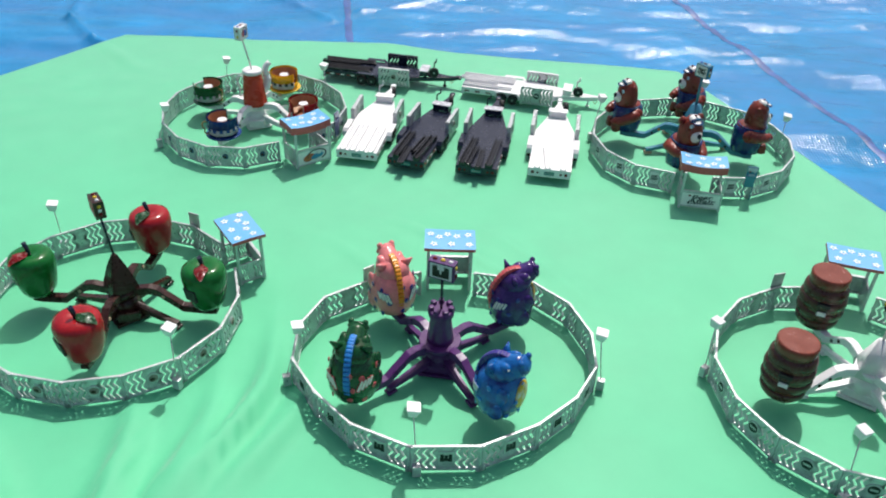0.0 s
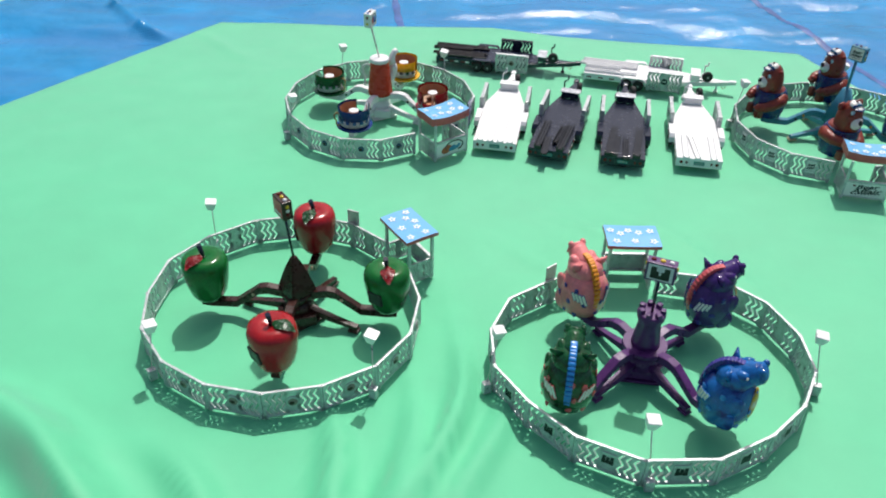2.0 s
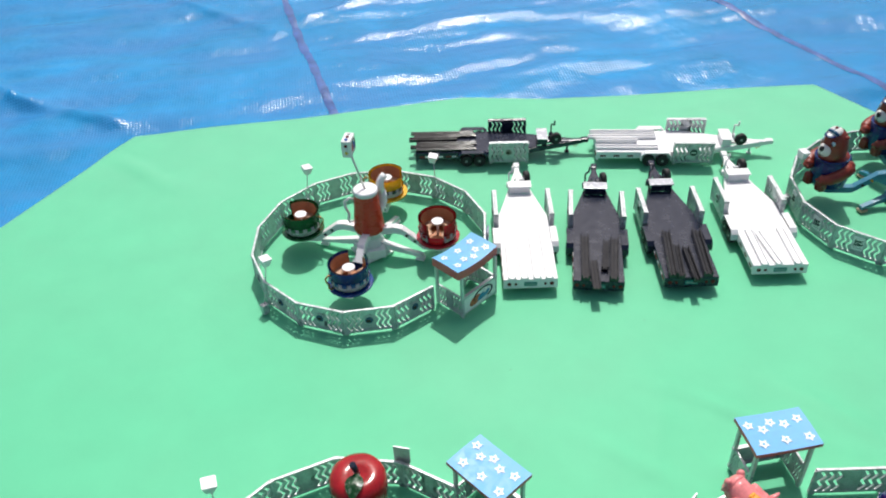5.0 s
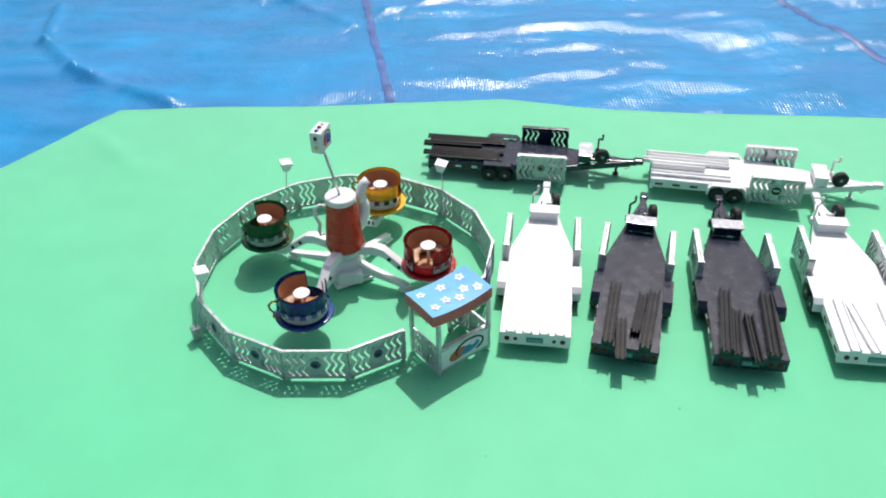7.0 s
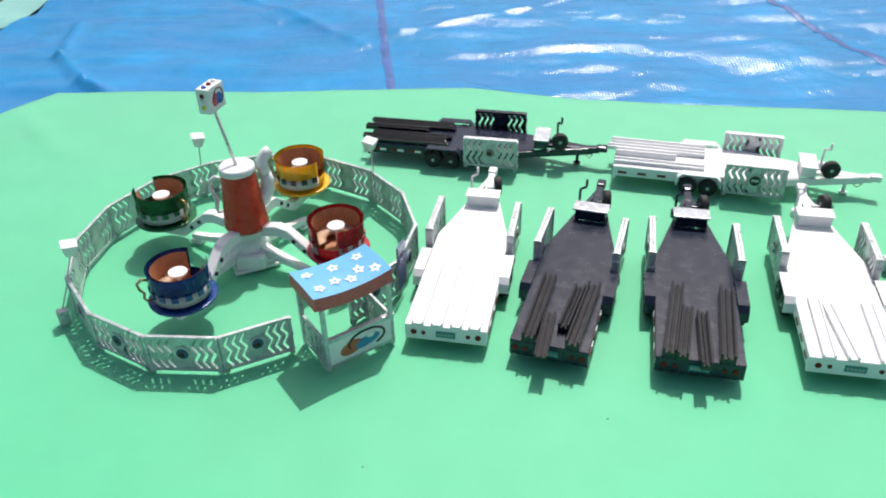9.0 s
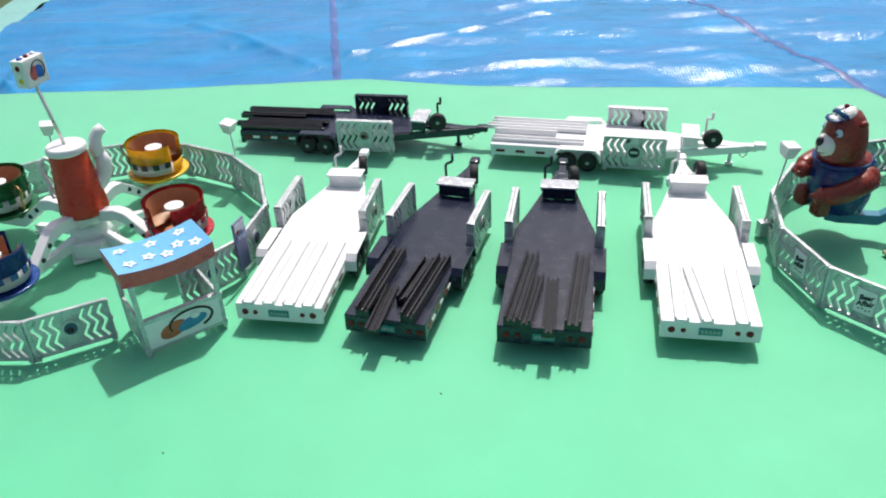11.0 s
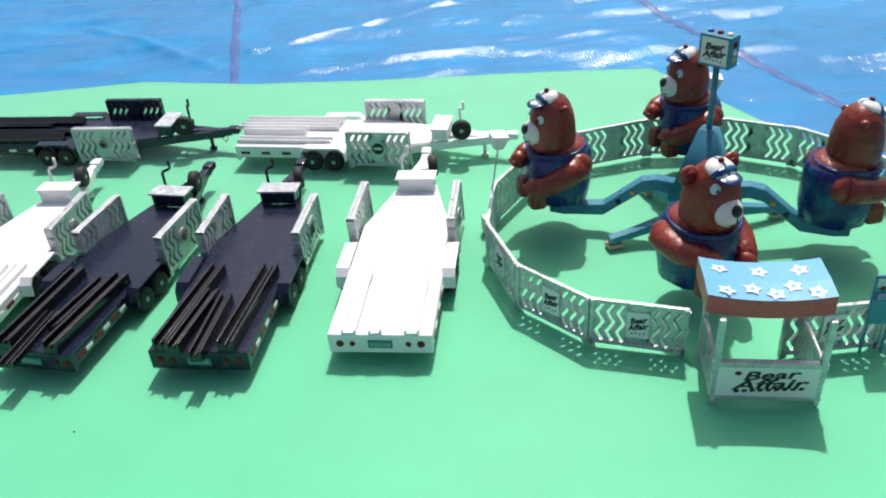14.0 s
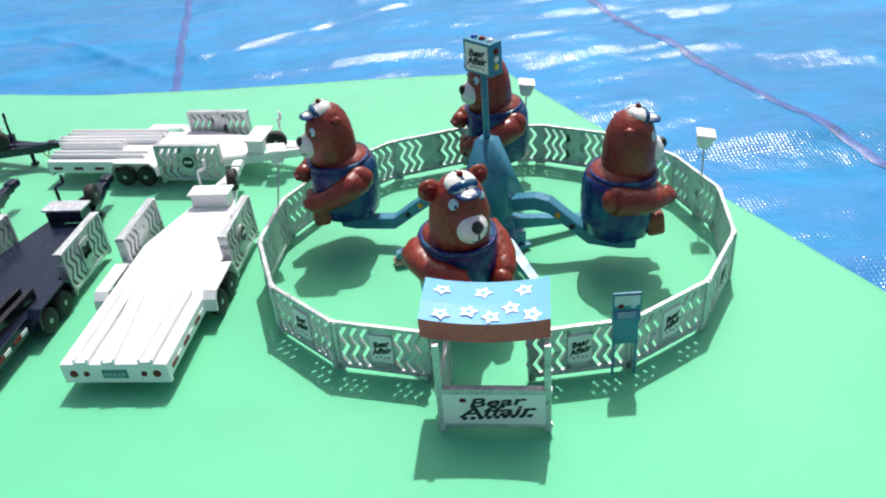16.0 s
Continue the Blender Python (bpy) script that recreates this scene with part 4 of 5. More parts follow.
    bm_ball(bm, (0.0109, 0.0034, 0.0064), (0, 0, 0.0002), mi=1, seg=14, m=q)
    bm_ball(bm, (0.0050, 0.0114, 0.0063), (0.0038, 0, 0.0002), mi=1, seg=14, m=q)
    bm_ball(bm, (0.0078, 0.0096, 0.0018), (0.0105, 0, 0.0012), ry=-18, mi=1, seg=14, m=q)
    bm_ball(bm, (0.0040, 0.0050, 0.0014), (0.0112, 0, 0.0026), ry=-18, mi=2, seg=10, m=q)
    bm_ball(bm, (0.0024, 0.0024, 0.0021), (-0.0035, 0, 0.0066), mi=5, seg=8, m=q)
    return bm


BEAR_MATS = [BEAR, BEAR_BLUE, MUZZLE, INK, EYE_BLUE, RED_LENS]
BEAR_SEATS = ((0.611, 0.779, -2, 0.45, 0.0), (0.538, 0.935, 192, 0.5, 0.0), (0.392, 0.860, 194, 0.45, 0.0), (0.4755, 0.727, -68, 1.05, 0.005))
for x, y, face, ear, eye_up in BEAR_SEATS:
    front = ear > 1
    bear = new("bear_figure", mesh_of("bear_figure", bear_mesh(ear, eye_up), BEAR_MATS))
    bear.matrix_basis = pose(x, y, 0.0230 if front else 0.0300, 0, 0, face) @ Matrix.Diagonal((1.04, 1.04, 0.95, 1) if front else (0.99, 0.99, 0.95, 1))
    tagged(bear, "glossy brown bear-shaped ride car with large round ears and blue vest" if front else "glossy brown bear-shaped ride car with blue vest and cap", "figure", "bear cars")


def dragon_mesh():
    """A plump egg of a body, a creased neck, and a blunt head with a flared snout, brows and pointed ears."""
    bm = B()
    bm_lathe(bm, [(0.017, 0.0), (0.0262, 0.004), (0.0312, 0.016), (0.0322, 0.029), (0.0300, 0.042), (0.0255, 0.051), (0.0225, 0.0545), (0.012, 0.060)], 30, 0, rough=0.05)
    bm_ball(bm, (0.0232, 0.0238, 0.0160), (0.003, 0, 0.0590), ry=-14, mi=0, rough=0.09, seg=22)
    bm_tube(bm, [(0.002, 0, 0.0590), (0.011, 0, 0.0630), (0.018, 0, 0.0665), (0.024, 0, 0.0700), (0.0285, 0, 0.0728)], 0.0165, 14, mi=0, taper=0.70)
    bm_ball(bm, (0.0056, 0.0138, 0.0108), (0.0285, 0, 0.0730), ry=-30, mi=0, rough=0.10)
    bm_box(bm, (0.0200, 0.0150, 0.0060), (0.0165, 0, 0.0735), ry=-27, bevel=0.0022, mi=0)
    for s in (-1, 1):
        bm_ball(bm, (0.0040, 0.0042, 0.0040), (0.0285, s * 0.0088, 0.0795), mi=0, seg=10)
        bm_ball(bm, (0.0110, 0.0068, 0.0070), (0.0080, s * 0.0120, 0.0672), ry=-25, rz=s * 20, mi=0, seg=14, rough=0.10)
        bm_ball(bm, (0.0014, 0.0016, 0.0018), (0.0160, s * 0.0165, 0.0710), mi=2, seg=8)
        # ear: a flattened cone that points out and back
        e = pose(-0.003, s * 0.0165, 0.0660, -s * 50, -18, 0) @ Matrix.Diagonal((0.62, 1, 1, 1))
        bm_cyl(bm, 0.0090, 0.0016, 0.0145, (0, 0, -0.002), seg=12, mi=0, m=e)
        # foreleg folded against the side, and a bulging haunch
        bm_ball(bm, (0.0095, 0.0052, 0.0140), (0.0125, s * 0.0255, 0.0370), ry=24, rz=s * 14, mi=0, seg=14)
        bm_ball(bm, (0.0130, 0.0050, 0.0125), (0.0060, s * 0.0280, 0.0170), rz=s * 10, mi=0, seg=14)
        for i in range(4):
            ang = 180 - s * (30 + 8.5 * i)
            r = 0.0324
            bm_box(bm, (0.0012, 0.0030, 0.0150 - 0.0016 * i), (r * math.cos(radians(ang)), r * math.sin(radians(ang)), 0.0340 + 0.0012 * i), rz=ang, rx=s * 24, mi=2)
            bm_box(bm, (0.0008, 0.0046, 0.0164 - 0.0016 * i), ((r - 0.0003) * math.cos(radians(ang)), (r - 0.0003) * math.sin(radians(ang)), 0.0337 + 0.0012 * i), rz=ang, rx=s * 24, mi=3)
    for i in range(20):
        a = radians(-30 + i * 7.6)
        x, z = -0.0322 * math.cos(a) * (1 if a > 0 else 0.96), 0.033 + 0.0420 * math.sin(a)
        bm_box(bm, (0.0066, 0.0084, 0.0050), (x + 0.0016, 0, z), ry=math.degrees(a), bevel=0.0016, mi=1)
    bm_ball(bm, (0.0050, 0.0150, 0.0190), (0.0280, 0, 0.0310), mi=4, seg=16)
    rnd = random.Random(4)
    for i in range(24):
        a, z = 45 * (i % 8) + 22 * (i // 8) + rnd.uniform(-9, 9), 0.011 + 0.0165 * (i // 8) + rnd.uniform(-0.003, 0.003)
        r = 0.0190 + 0.0136 * math.sin(math.pi * min(1.0, (z + 0.006) / 0.070)) ** 0.6
        bm_ball(bm, (0.0010, rnd.uniform(0.0026, 0.0042), rnd.uniform(0.0028, 0.0046)), ((r - 0.0004) * math.cos(radians(a)), (r - 0.0004) * math.sin(radians(a)), z), rz=a, mi=3, seg=10)
    return bm


for k, face, skin, crest, spot, word in ((0, 14, DRAGON_PURPLE, CREST_RED, CREST_VIOLET, "violet dragon car with a coral crest"), (1, 114, PINK, CREST_ORANGE, CREST_VIOLET, "salmon pink dragon car with orange crest and blue spots"),
                                         (2, 80, DRAGON_GREEN, CREST_BLUE, CREST_RED, "bottle green dragon car with azure crest"), (3, -30, DRAGON_BLUE, CREST_VIOLET, CREST_BLUE, "bright blue dragon car with violet crest")):
    put_car("dragon_figure", "glossy " + word, "figure", dragon_mesh(), [skin, crest, MUZZLE, spot, CHEST_YELLOW], "dragon", k, face, (0.122, 0.112, 0.133, 0.122)[k], z=0.028, scale=(1.0, 1.12))


# ---- rides ----
def bear_ride():
    ride = ride_base("bear", "teal painted four-armed ride machine with a lettered sign on a pole", TEAL, WOOD, 0.048, (AMBER, RUBBER))
    bm = B()
    bm_cyl(bm, 0.034, 0.0105, 0.064, (0, 0, 0.038), seg=4, rz=30)
    bmesh.ops.bevel(bm, geom=list(bm.edges), offset=0.0012, segments=2, affect="EDGES")
    part("tower", bm, TEAL, ride)
    pole(ride, 0.098, 0.168, 0.0027, TEAL)
    sign_box(ride, (0, 0, 0.171), 22 - 52, TEAL, WHITE_PLASTIC, "white sign face with black lettering", "bear")


def dragon_ride():
    ride = ride_base("dragon", "purple painted four-armed ride machine with a castle tower and sign", PURPLE, PURPLE, 0.046, (PURPLE, PURPLE))
    bm = B()
    bm_cyl(bm, 0.0285, 0.0275, 0.006, (0, 0, 0.0430), seg=24)
    bm_lathe(bm, [(0.0185, 0.046), (0.0172, 0.056), (0.0150, 0.074), (0.0138, 0.084), (0.0168, 0.091), (0.0176, 0.098), (0.0160, 0.100)], 24)
    tower = part("tower", bm, PURPLE, ride)
    for i in range(7):
        bm = B()
        bm_box(bm, (0.0070, 0.0068, 0.0070), (0.0132, 0, 0.1020), bevel=0.0016)
        part("battlement", bm, PURPLE, tower, m=pose(0, 0, 0, 0, 0, 360 / 7 * i))
    pole(ride, 0.09, 0.152, 0.0018, BLACK)
    sign_box(ride, (0, 0, 0.163), -37 - 22, PURPLE, mat("pale lilac card", (0.7, 0.68, 0.74), 0.5), "pale lilac sign face", "dragon", 1.25)


def apple_ride():
    ride = ride_base("apple", "dark brown four-armed ride machine with a pointed tower and sign", BROWN, BROWN, 0.048, (WOOD, BROWN))
    bm = B()
    bm_lathe(bm, [(0.016, 0.036), (0.0270, 0.047), (0.0250, 0.058), (0.0150, 0.084), (0.0045, 0.105)], 4, smooth=False)
    bmesh.ops.bevel(bm, geom=list(bm.edges), offset=0.0014, segments=2, affect="EDGES")
    part("tower", bm, BROWN, ride)
    pole(ride, 0.098, 0.170, 0.0017, BLACK, (-0.006, 0.0))
    sign_box(ride, (-0.0065, 0, 0.182), 4 - 55, BROWN, VALANCE, "dark red sign face", "apple")


def barrel_ride():
    ride = ride_base("barrel", "white painted four-armed ride machine with a pyramid tower", WHITE, WHITE, 0.048, (BROWN, BROWN))
    bm = B()
    bm_cyl(bm, 0.028, 0.0065, 0.056, (0, 0, 0.038), seg=4, rz=12)
    bmesh.ops.bevel(bm, geom=list(bm.edges), offset=0.0012, segments=2, affect="EDGES")
    part("tower", bm, WHITE, ride)
    pole(ride, 0.09, 0.142, 0.0018, SILVER_POLE)
    sign_box(ride, (0, 0, 0.154), -30, BLACK, YELLOW_LENS, "yellow sign face", "barrel")


def cup_ride():
    ride = ride_base("cup", "white four-armed ride machine with a red coffee pot in its middle", WHITE, WHITE, 0.048, (INK, INK))
    bm = B()
    bm_lathe(bm, [(0.0232, 0.046), (0.0242, 0.049), (0.0238, 0.050), (0.0176, 0.112), (0.0168, 0.114)], 28)
    part("pot_body", bm, POT_RED, ride, "orange red enamel coffee pot")
    bm = B()
    bm_lathe(bm, [(0.0182, 0.1115), (0.0190, 0.113), (0.0188, 0.1175), (0.0172, 0.1190)], 24)
    part("pot_lid", bm, WHITE, ride, "white lid")
    bm = B()
    for p, r0, r1 in (([(0.014, 0, 0.068), (0.0225, 0, 0.074), (0.0285, 0, 0.083), (0.0300, 0, 0.093), (0.0275, 0, 0.102)], 0.0090, 0.74), ([(0.0277, 0, 0.101), (0.0262, 0, 0.109), (0.0275, 0, 0.117), (0.0320, 0, 0.124), (0.0375, 0, 0.127)], 0.0067, 0.80)):
        bm_tube(bm, p, r0, 12, taper=r1)
    part("pot_spout", bm, WHITE, ride, "white spout", m=pose(0, 0, 0, 0, 0, 50))
    bm = B()
    bm_tube(bm, [(-0.0155, 0, 0.101), (-0.021, 0, 0.104), (-0.027, 0, 0.098), (-0.027, 0, 0.087), (-0.0235, 0, 0.076), (-0.025, 0, 0.066), (-0.024, 0, 0.060), (-0.0195, 0, 0.062)], 0.0019, 8)
    part("pot_handle", bm, WHITE, ride, "white wavy handle", m=pose(0, 0, 0, 0, 0, 15) @ Matrix.Diagonal((1.22, 1, 1, 1)))
    pole(ride, 0.117, 0.176, 0.0017, SILVER_POLE, (-0.017, 0.004))
    sign_box(ride, (-0.019, 0.005, 0.190), 20 + 72, WHITE, WHITE_PLASTIC, "white sign face with a coloured picture", "cup")


bear_ride()
dragon_ride()
apple_ride()
barrel_ride()
cup_ride()


# ---- apples, barrels and cups ----
def ride_car(kind, k, name, label, category, face, reach=0.122, z=0.0245):
    ring = RINGS[kind]
    a = radians(ring["turn"] + 90 * k)
    return thing(name, label, category, kind + " cars", pose(ring["hub"][0] + reach * math.cos(a), ring["hub"][1] + reach * math.sin(a), z, 0, 0, face))


def apple_car(k, face, skin, leaf, words):
    car = ride_car("apple", k, "apple_car", words, "ride car", face, z=0.027)
    car.scale = (0.94, 0.94, 1.0)
    bm = B()
    bm_lathe(bm, [(0.010, 0.0), (0.0195, 0.003), (0.0252, 0.012), (0.0298, 0.030), (0.0325, 0.050), (0.0326, 0.058), (0.0300, 0.0655), (0.0215, 0.0700), (0.0095, 0.0690), (0.003, 0.066)], 36, rough=0.035)
    part("body", bm, skin, car)
    bm = B()
    bm_box(bm, (0.0060, 0.0220, 0.0210), (0.0286, 0, 0.0350), ry=8, bevel=0.0012)
    part("window", bm, INK, car, "dark window opening in the apple's side")
    bm = B()
    bm_tube(bm, [(0, 0, 0.064), (0.001, 0, 0.074), (0.0038, 0.001, 0.0855)], 0.0029, 8, taper=1.3)
    part("stalk", bm, BLACK, car, "short black stalk")
    bm = B()
    rows = []
    for i in range(9):
        t = i / 8
        w = 0.0098 * math.sin(math.pi * (0.05 + 0.95 * t) ** 0.8) + 0.0006
        x, z = 0.004 + 0.031 * t, 0.0725 + 0.0015 * math.sin(math.pi * t) - 0.0165 * max(0, t - 0.55) ** 1.4
        rows.append([bm.verts.new((x, s * w, z + dz - 0.0022 * abs(s))) for s, dz in ((-1, 0), (0, 0.0014), (1, 0))])
    for a, b in zip(rows, rows[1:]):
        for i in (0, 1):
            bm.faces.new((a[i], a[i + 1], b[i + 1], b[i])).smooth = True
    bmesh.ops.solidify(bm, geom=list(bm.faces), thickness=0.0016)
    part("leaf", bm, leaf, car, "curled enamel leaf", m=pose(0, 0, 0.0006, 0, 0, 40 + 25 * k))


apple_car(0, 238, APPLE_GREEN, LEAF_RED, "glossy dark green apple ride car with a red leaf")
apple_car(1, 190, APPLE_RED, LEAF_GREEN, "glossy red apple ride car with a green leaf at the back")
apple_car(2, 150, APPLE_GREEN, LEAF_RED, "glossy dark green apple ride car with a drooping red leaf")
apple_car(3, 226, APPLE_RED, LEAF_GREEN, "glossy red apple ride car with a dark window and green leaf")


def barrel_car(k, face):
    car = ride_car("barrel", k, "barrel_car", "red-brown wooden barrel ride car with dark hoops and flat lid", "ride car", face)
    car.scale = (0.88, 0.88, 1.10)
    prof = [(0.0265, 0.0), (0.0295, 0.006), (0.0335, 0.024), (0.0342, 0.036), (0.0330, 0.050), (0.0285, 0.066), (0.0272, 0.071)]

    def radius(z):
        for (r0, z0), (r1, z1) in zip(prof, prof[1:]):
            if z <= z1:
                return r0 + (r1 - r0) * (z - z0) / (z1 - z0)
        return prof[-1][0]
    n = 16
    bm = B()
    for j, (ra, za) in enumerate(prof[:-1]):
        rb, zb = prof[j + 1]
        w = math.pi / n * 0.975
        vs = [bm.verts.new((r * math.cos(s * w), r * math.sin(s * w), z)) for r, z, s in ((ra, za, -1), (ra, za, 1), (rb, zb, 1), (rb, zb, -1))]
        bm.faces.new(vs)
    bmesh.ops.remove_doubles(bm, verts=bm.verts, dist=1e-5)
    bmesh.ops.solidify(bm, geom=list(bm.faces), thickness=0.003)
    stave = mesh_of("stave", bm, BARREL)
    for i in range(n):
        part("stave", stave, BARREL, car, m=pose(0, 0, 0, 0, 0, 360 / n * i))
    bm = B()
    bm_lathe(bm, [(0.0245, 0.001), (0.0295, 0.012), (0.0320, 0.03), (0.0295, 0.055), (0.0255, 0.069)], 24)
    part("core", bm, HOOP, car, "dark joints between the staves")
    for z in (0.008, 0.024, 0.041, 0.057):
        bm = B()
        bm_lathe(bm, [(radius(max(0, z + 0.0058 * q)) + 0.0001 + 0.0024 * math.sqrt(1 - q * q), z + 0.0058 * q) for q in (-1, -0.85, -0.5, 0, 0.5, 0.85, 1)], 32)
        part("hoop", bm, HOOP, car)
    bm = B()
    bm_lathe(bm, [(0.0285, 0.065), (0.0298, 0.067), (0.0296, 0.0765), (0.0272, 0.0780)], 36)
    part("lid", bm, BARREL_TOP, car, "flat brick brown lid")
    bm = B()
    bm_box(bm, (0.007, 0.019, 0.0050), (0.0345, 0, 0.0445), bevel=0.001)
    bm_box(bm, (0.004, 0.014, 0.016), (0.0338, 0, 0.0350), bevel=0.001)
    part("window", bm, INK, car, "dark hatch")
    bm = B()
    bm_box(bm, (0.003, 0.013, 0.0055), (0.0362, 0, 0.0320), bevel=0.0006)
    part("label", bm, WHITE_PLASTIC, car, "small white label with faint bars")


for k, face in ((0, 10), (1, -112), (2, -120), (3, -100)):
    barrel_car(k, face)


def cup_car(k, face, colour):
    car = ride_car("cup", k, "cup_car", {"green": "dark green teacup ride car with white checked band on a saucer", "blue": "royal blue teacup ride car with brass handle and white band",
                                         "yellow": "golden yellow teacup ride car with checked band on a saucer", "red": "crimson teacup ride car with open doorway on a saucer"}[colour], "ride car", face, 0.118 if k % 2 else 0.110, 0.027)
    car.scale = (1.02, 1.02, 1.04)
    if colour == "red":
        car.location += Vector((-0.001, 0.008, 0))
    c = CUP[colour]
    bm = B()
    bm_lathe(bm, [(0.018, 0.0), (0.024, 0.001), (0.0325, 0.006), (0.0330, 0.0075), (0.0318, 0.0085), (0.023, 0.006)], 36)
    part("saucer", bm, c, car)
    # wall, open at the doorway
    door = 54
    bm = B()
    outer = [(0.0225, 0.006), (0.0262, 0.011), (0.0278, 0.024), (0.0285, 0.040), (0.0290, 0.0425)]
    bm_lathe(bm, outer, 40, start=door / 2, sweep=360 - door)
    bm_lathe(bm, [(0.0225, 0.006), (0.0262, 0.011), (0.0274, 0.0215)], 10, start=-door / 2, sweep=door)
    bmesh.ops.solidify(bm, geom=list(bm.faces), thickness=0.0034)
    part("wall", bm, c, car)
    bm = B()
    bm_lathe(bm, [(0.0200, 0.0085), (0.0222, 0.0130), (0.0238, 0.0240), (0.0246, 0.0405)], 40, start=door / 2, sweep=360 - door)
    part("lining", bm, CUP_IN, car, "brown lining")
    bm = B()
    bm_lathe(bm, [(0.0264, 0.0112), (0.0270, 0.0113), (0.0281, 0.0235), (0.0274, 0.0236)], 40, start=door / 2, sweep=360 - door)
    bmesh.ops.solidify(bm, geom=list(bm.faces), thickness=0.0008)
    band = part("band", bm, WHITE, car, "white band")
    bm = B()
    bm_box(bm, (0.0012, 0.0064, 0.0060), (0.0286, 0, 0.0216), ry=4)
    check = mesh_of("check", bm, INK if colour == "yellow" else c)
    for i in range(12):
        a = door / 2 + 12 + i * (360 - door - 24) / 11
        part("check", check, c, band, m=pose(0, 0, 0, 0, 0, a))
    bm = B()
    bm_lathe(bm, [(0.0245, 0.0175), (0.0245, 0.0215), (0.0120, 0.0215), (0.0120, 0.0175)], 32, start=door / 2, sweep=360 - door)
    part("bench", bm, CUP_SEAT, car, "tan ring seat")
    bm = B()
    bm_cyl(bm, 0.023, 0.023, 0.002, (0, 0, 0.0085), seg=28)
    part("floor_disc", bm, CUP_IN, car)
    bm = B()
    bm_cyl(bm, 0.0018, 0.0018, 0.024, (0, 0, 0.009), seg=10)
    bm_cyl(bm, 0.0090, 0.0090, 0.0022, (0, 0, 0.0325), seg=24)
    part("table_wheel", bm, WHITE, car, "white round turning wheel")
    bm = B()
    s = radians(180 if colour != "blue" else 150)
    bm_tube(bm, [(0.0275 * math.cos(s) + q * math.cos(s), 0.0275 * math.sin(s) + q * math.sin(s), z) for q, z in ((0, 0.034), (0.006, 0.0365), (0.0105, 0.033), (0.0095, 0.026), (0.006, 0.021), (0.0075, 0.016), (0.005, 0.012), (-0.001, 0.012))], 0.0013, 8)
    part("handle", bm, BRASS, car, "bent brass wire handle")
    return car


cup_car(0, -106, "red")
cup_car(1, -8, "yellow")
cup_car(2, 150, "green")
cup_car(3, 58, "blue")


# ---- equipment trailers ----
def wheel_mesh(r=0.0108, w=0.0085):
    bm = B()
    bm_lathe(bm, [(r * 0.62, -w / 2), (r * 0.9, -w / 2), (r, -w * 0.32), (r, w * 0.32), (r * 0.9, w / 2), (r * 0.62, w / 2)], 24, m=pose(0, 0, 0, 90, 0, 0))
    tyre = mesh_of("tyre", bm, RUBBER)
    bm = B()
    bm_lathe(bm, [(r * 0.64, -w * 0.42), (r * 0.60, -w * 0.46), (r * 0.3, -w * 0.36), (r * 0.2, -w * 0.52)], 18, m=pose(0, 0, 0, 90, 0, 0))
    bm_lathe(bm, [(r * 0.64, w * 0.42), (r * 0.60, w * 0.46), (r * 0.3, w * 0.36), (r * 0.2, w * 0.52)], 18, m=pose(0, 0, 0, 90, 0, 0))
    rim = mesh_of("rim", bm, RIM)
    return tyre, rim


TYRE, RIM_MESH = wheel_mesh()


def wheel(parent, m, name="wheel"):
    w = part(name, TYRE, RUBBER, parent, m=m)
    part("rim", RIM_MESH, RIM, w, "grey rim")
    return w


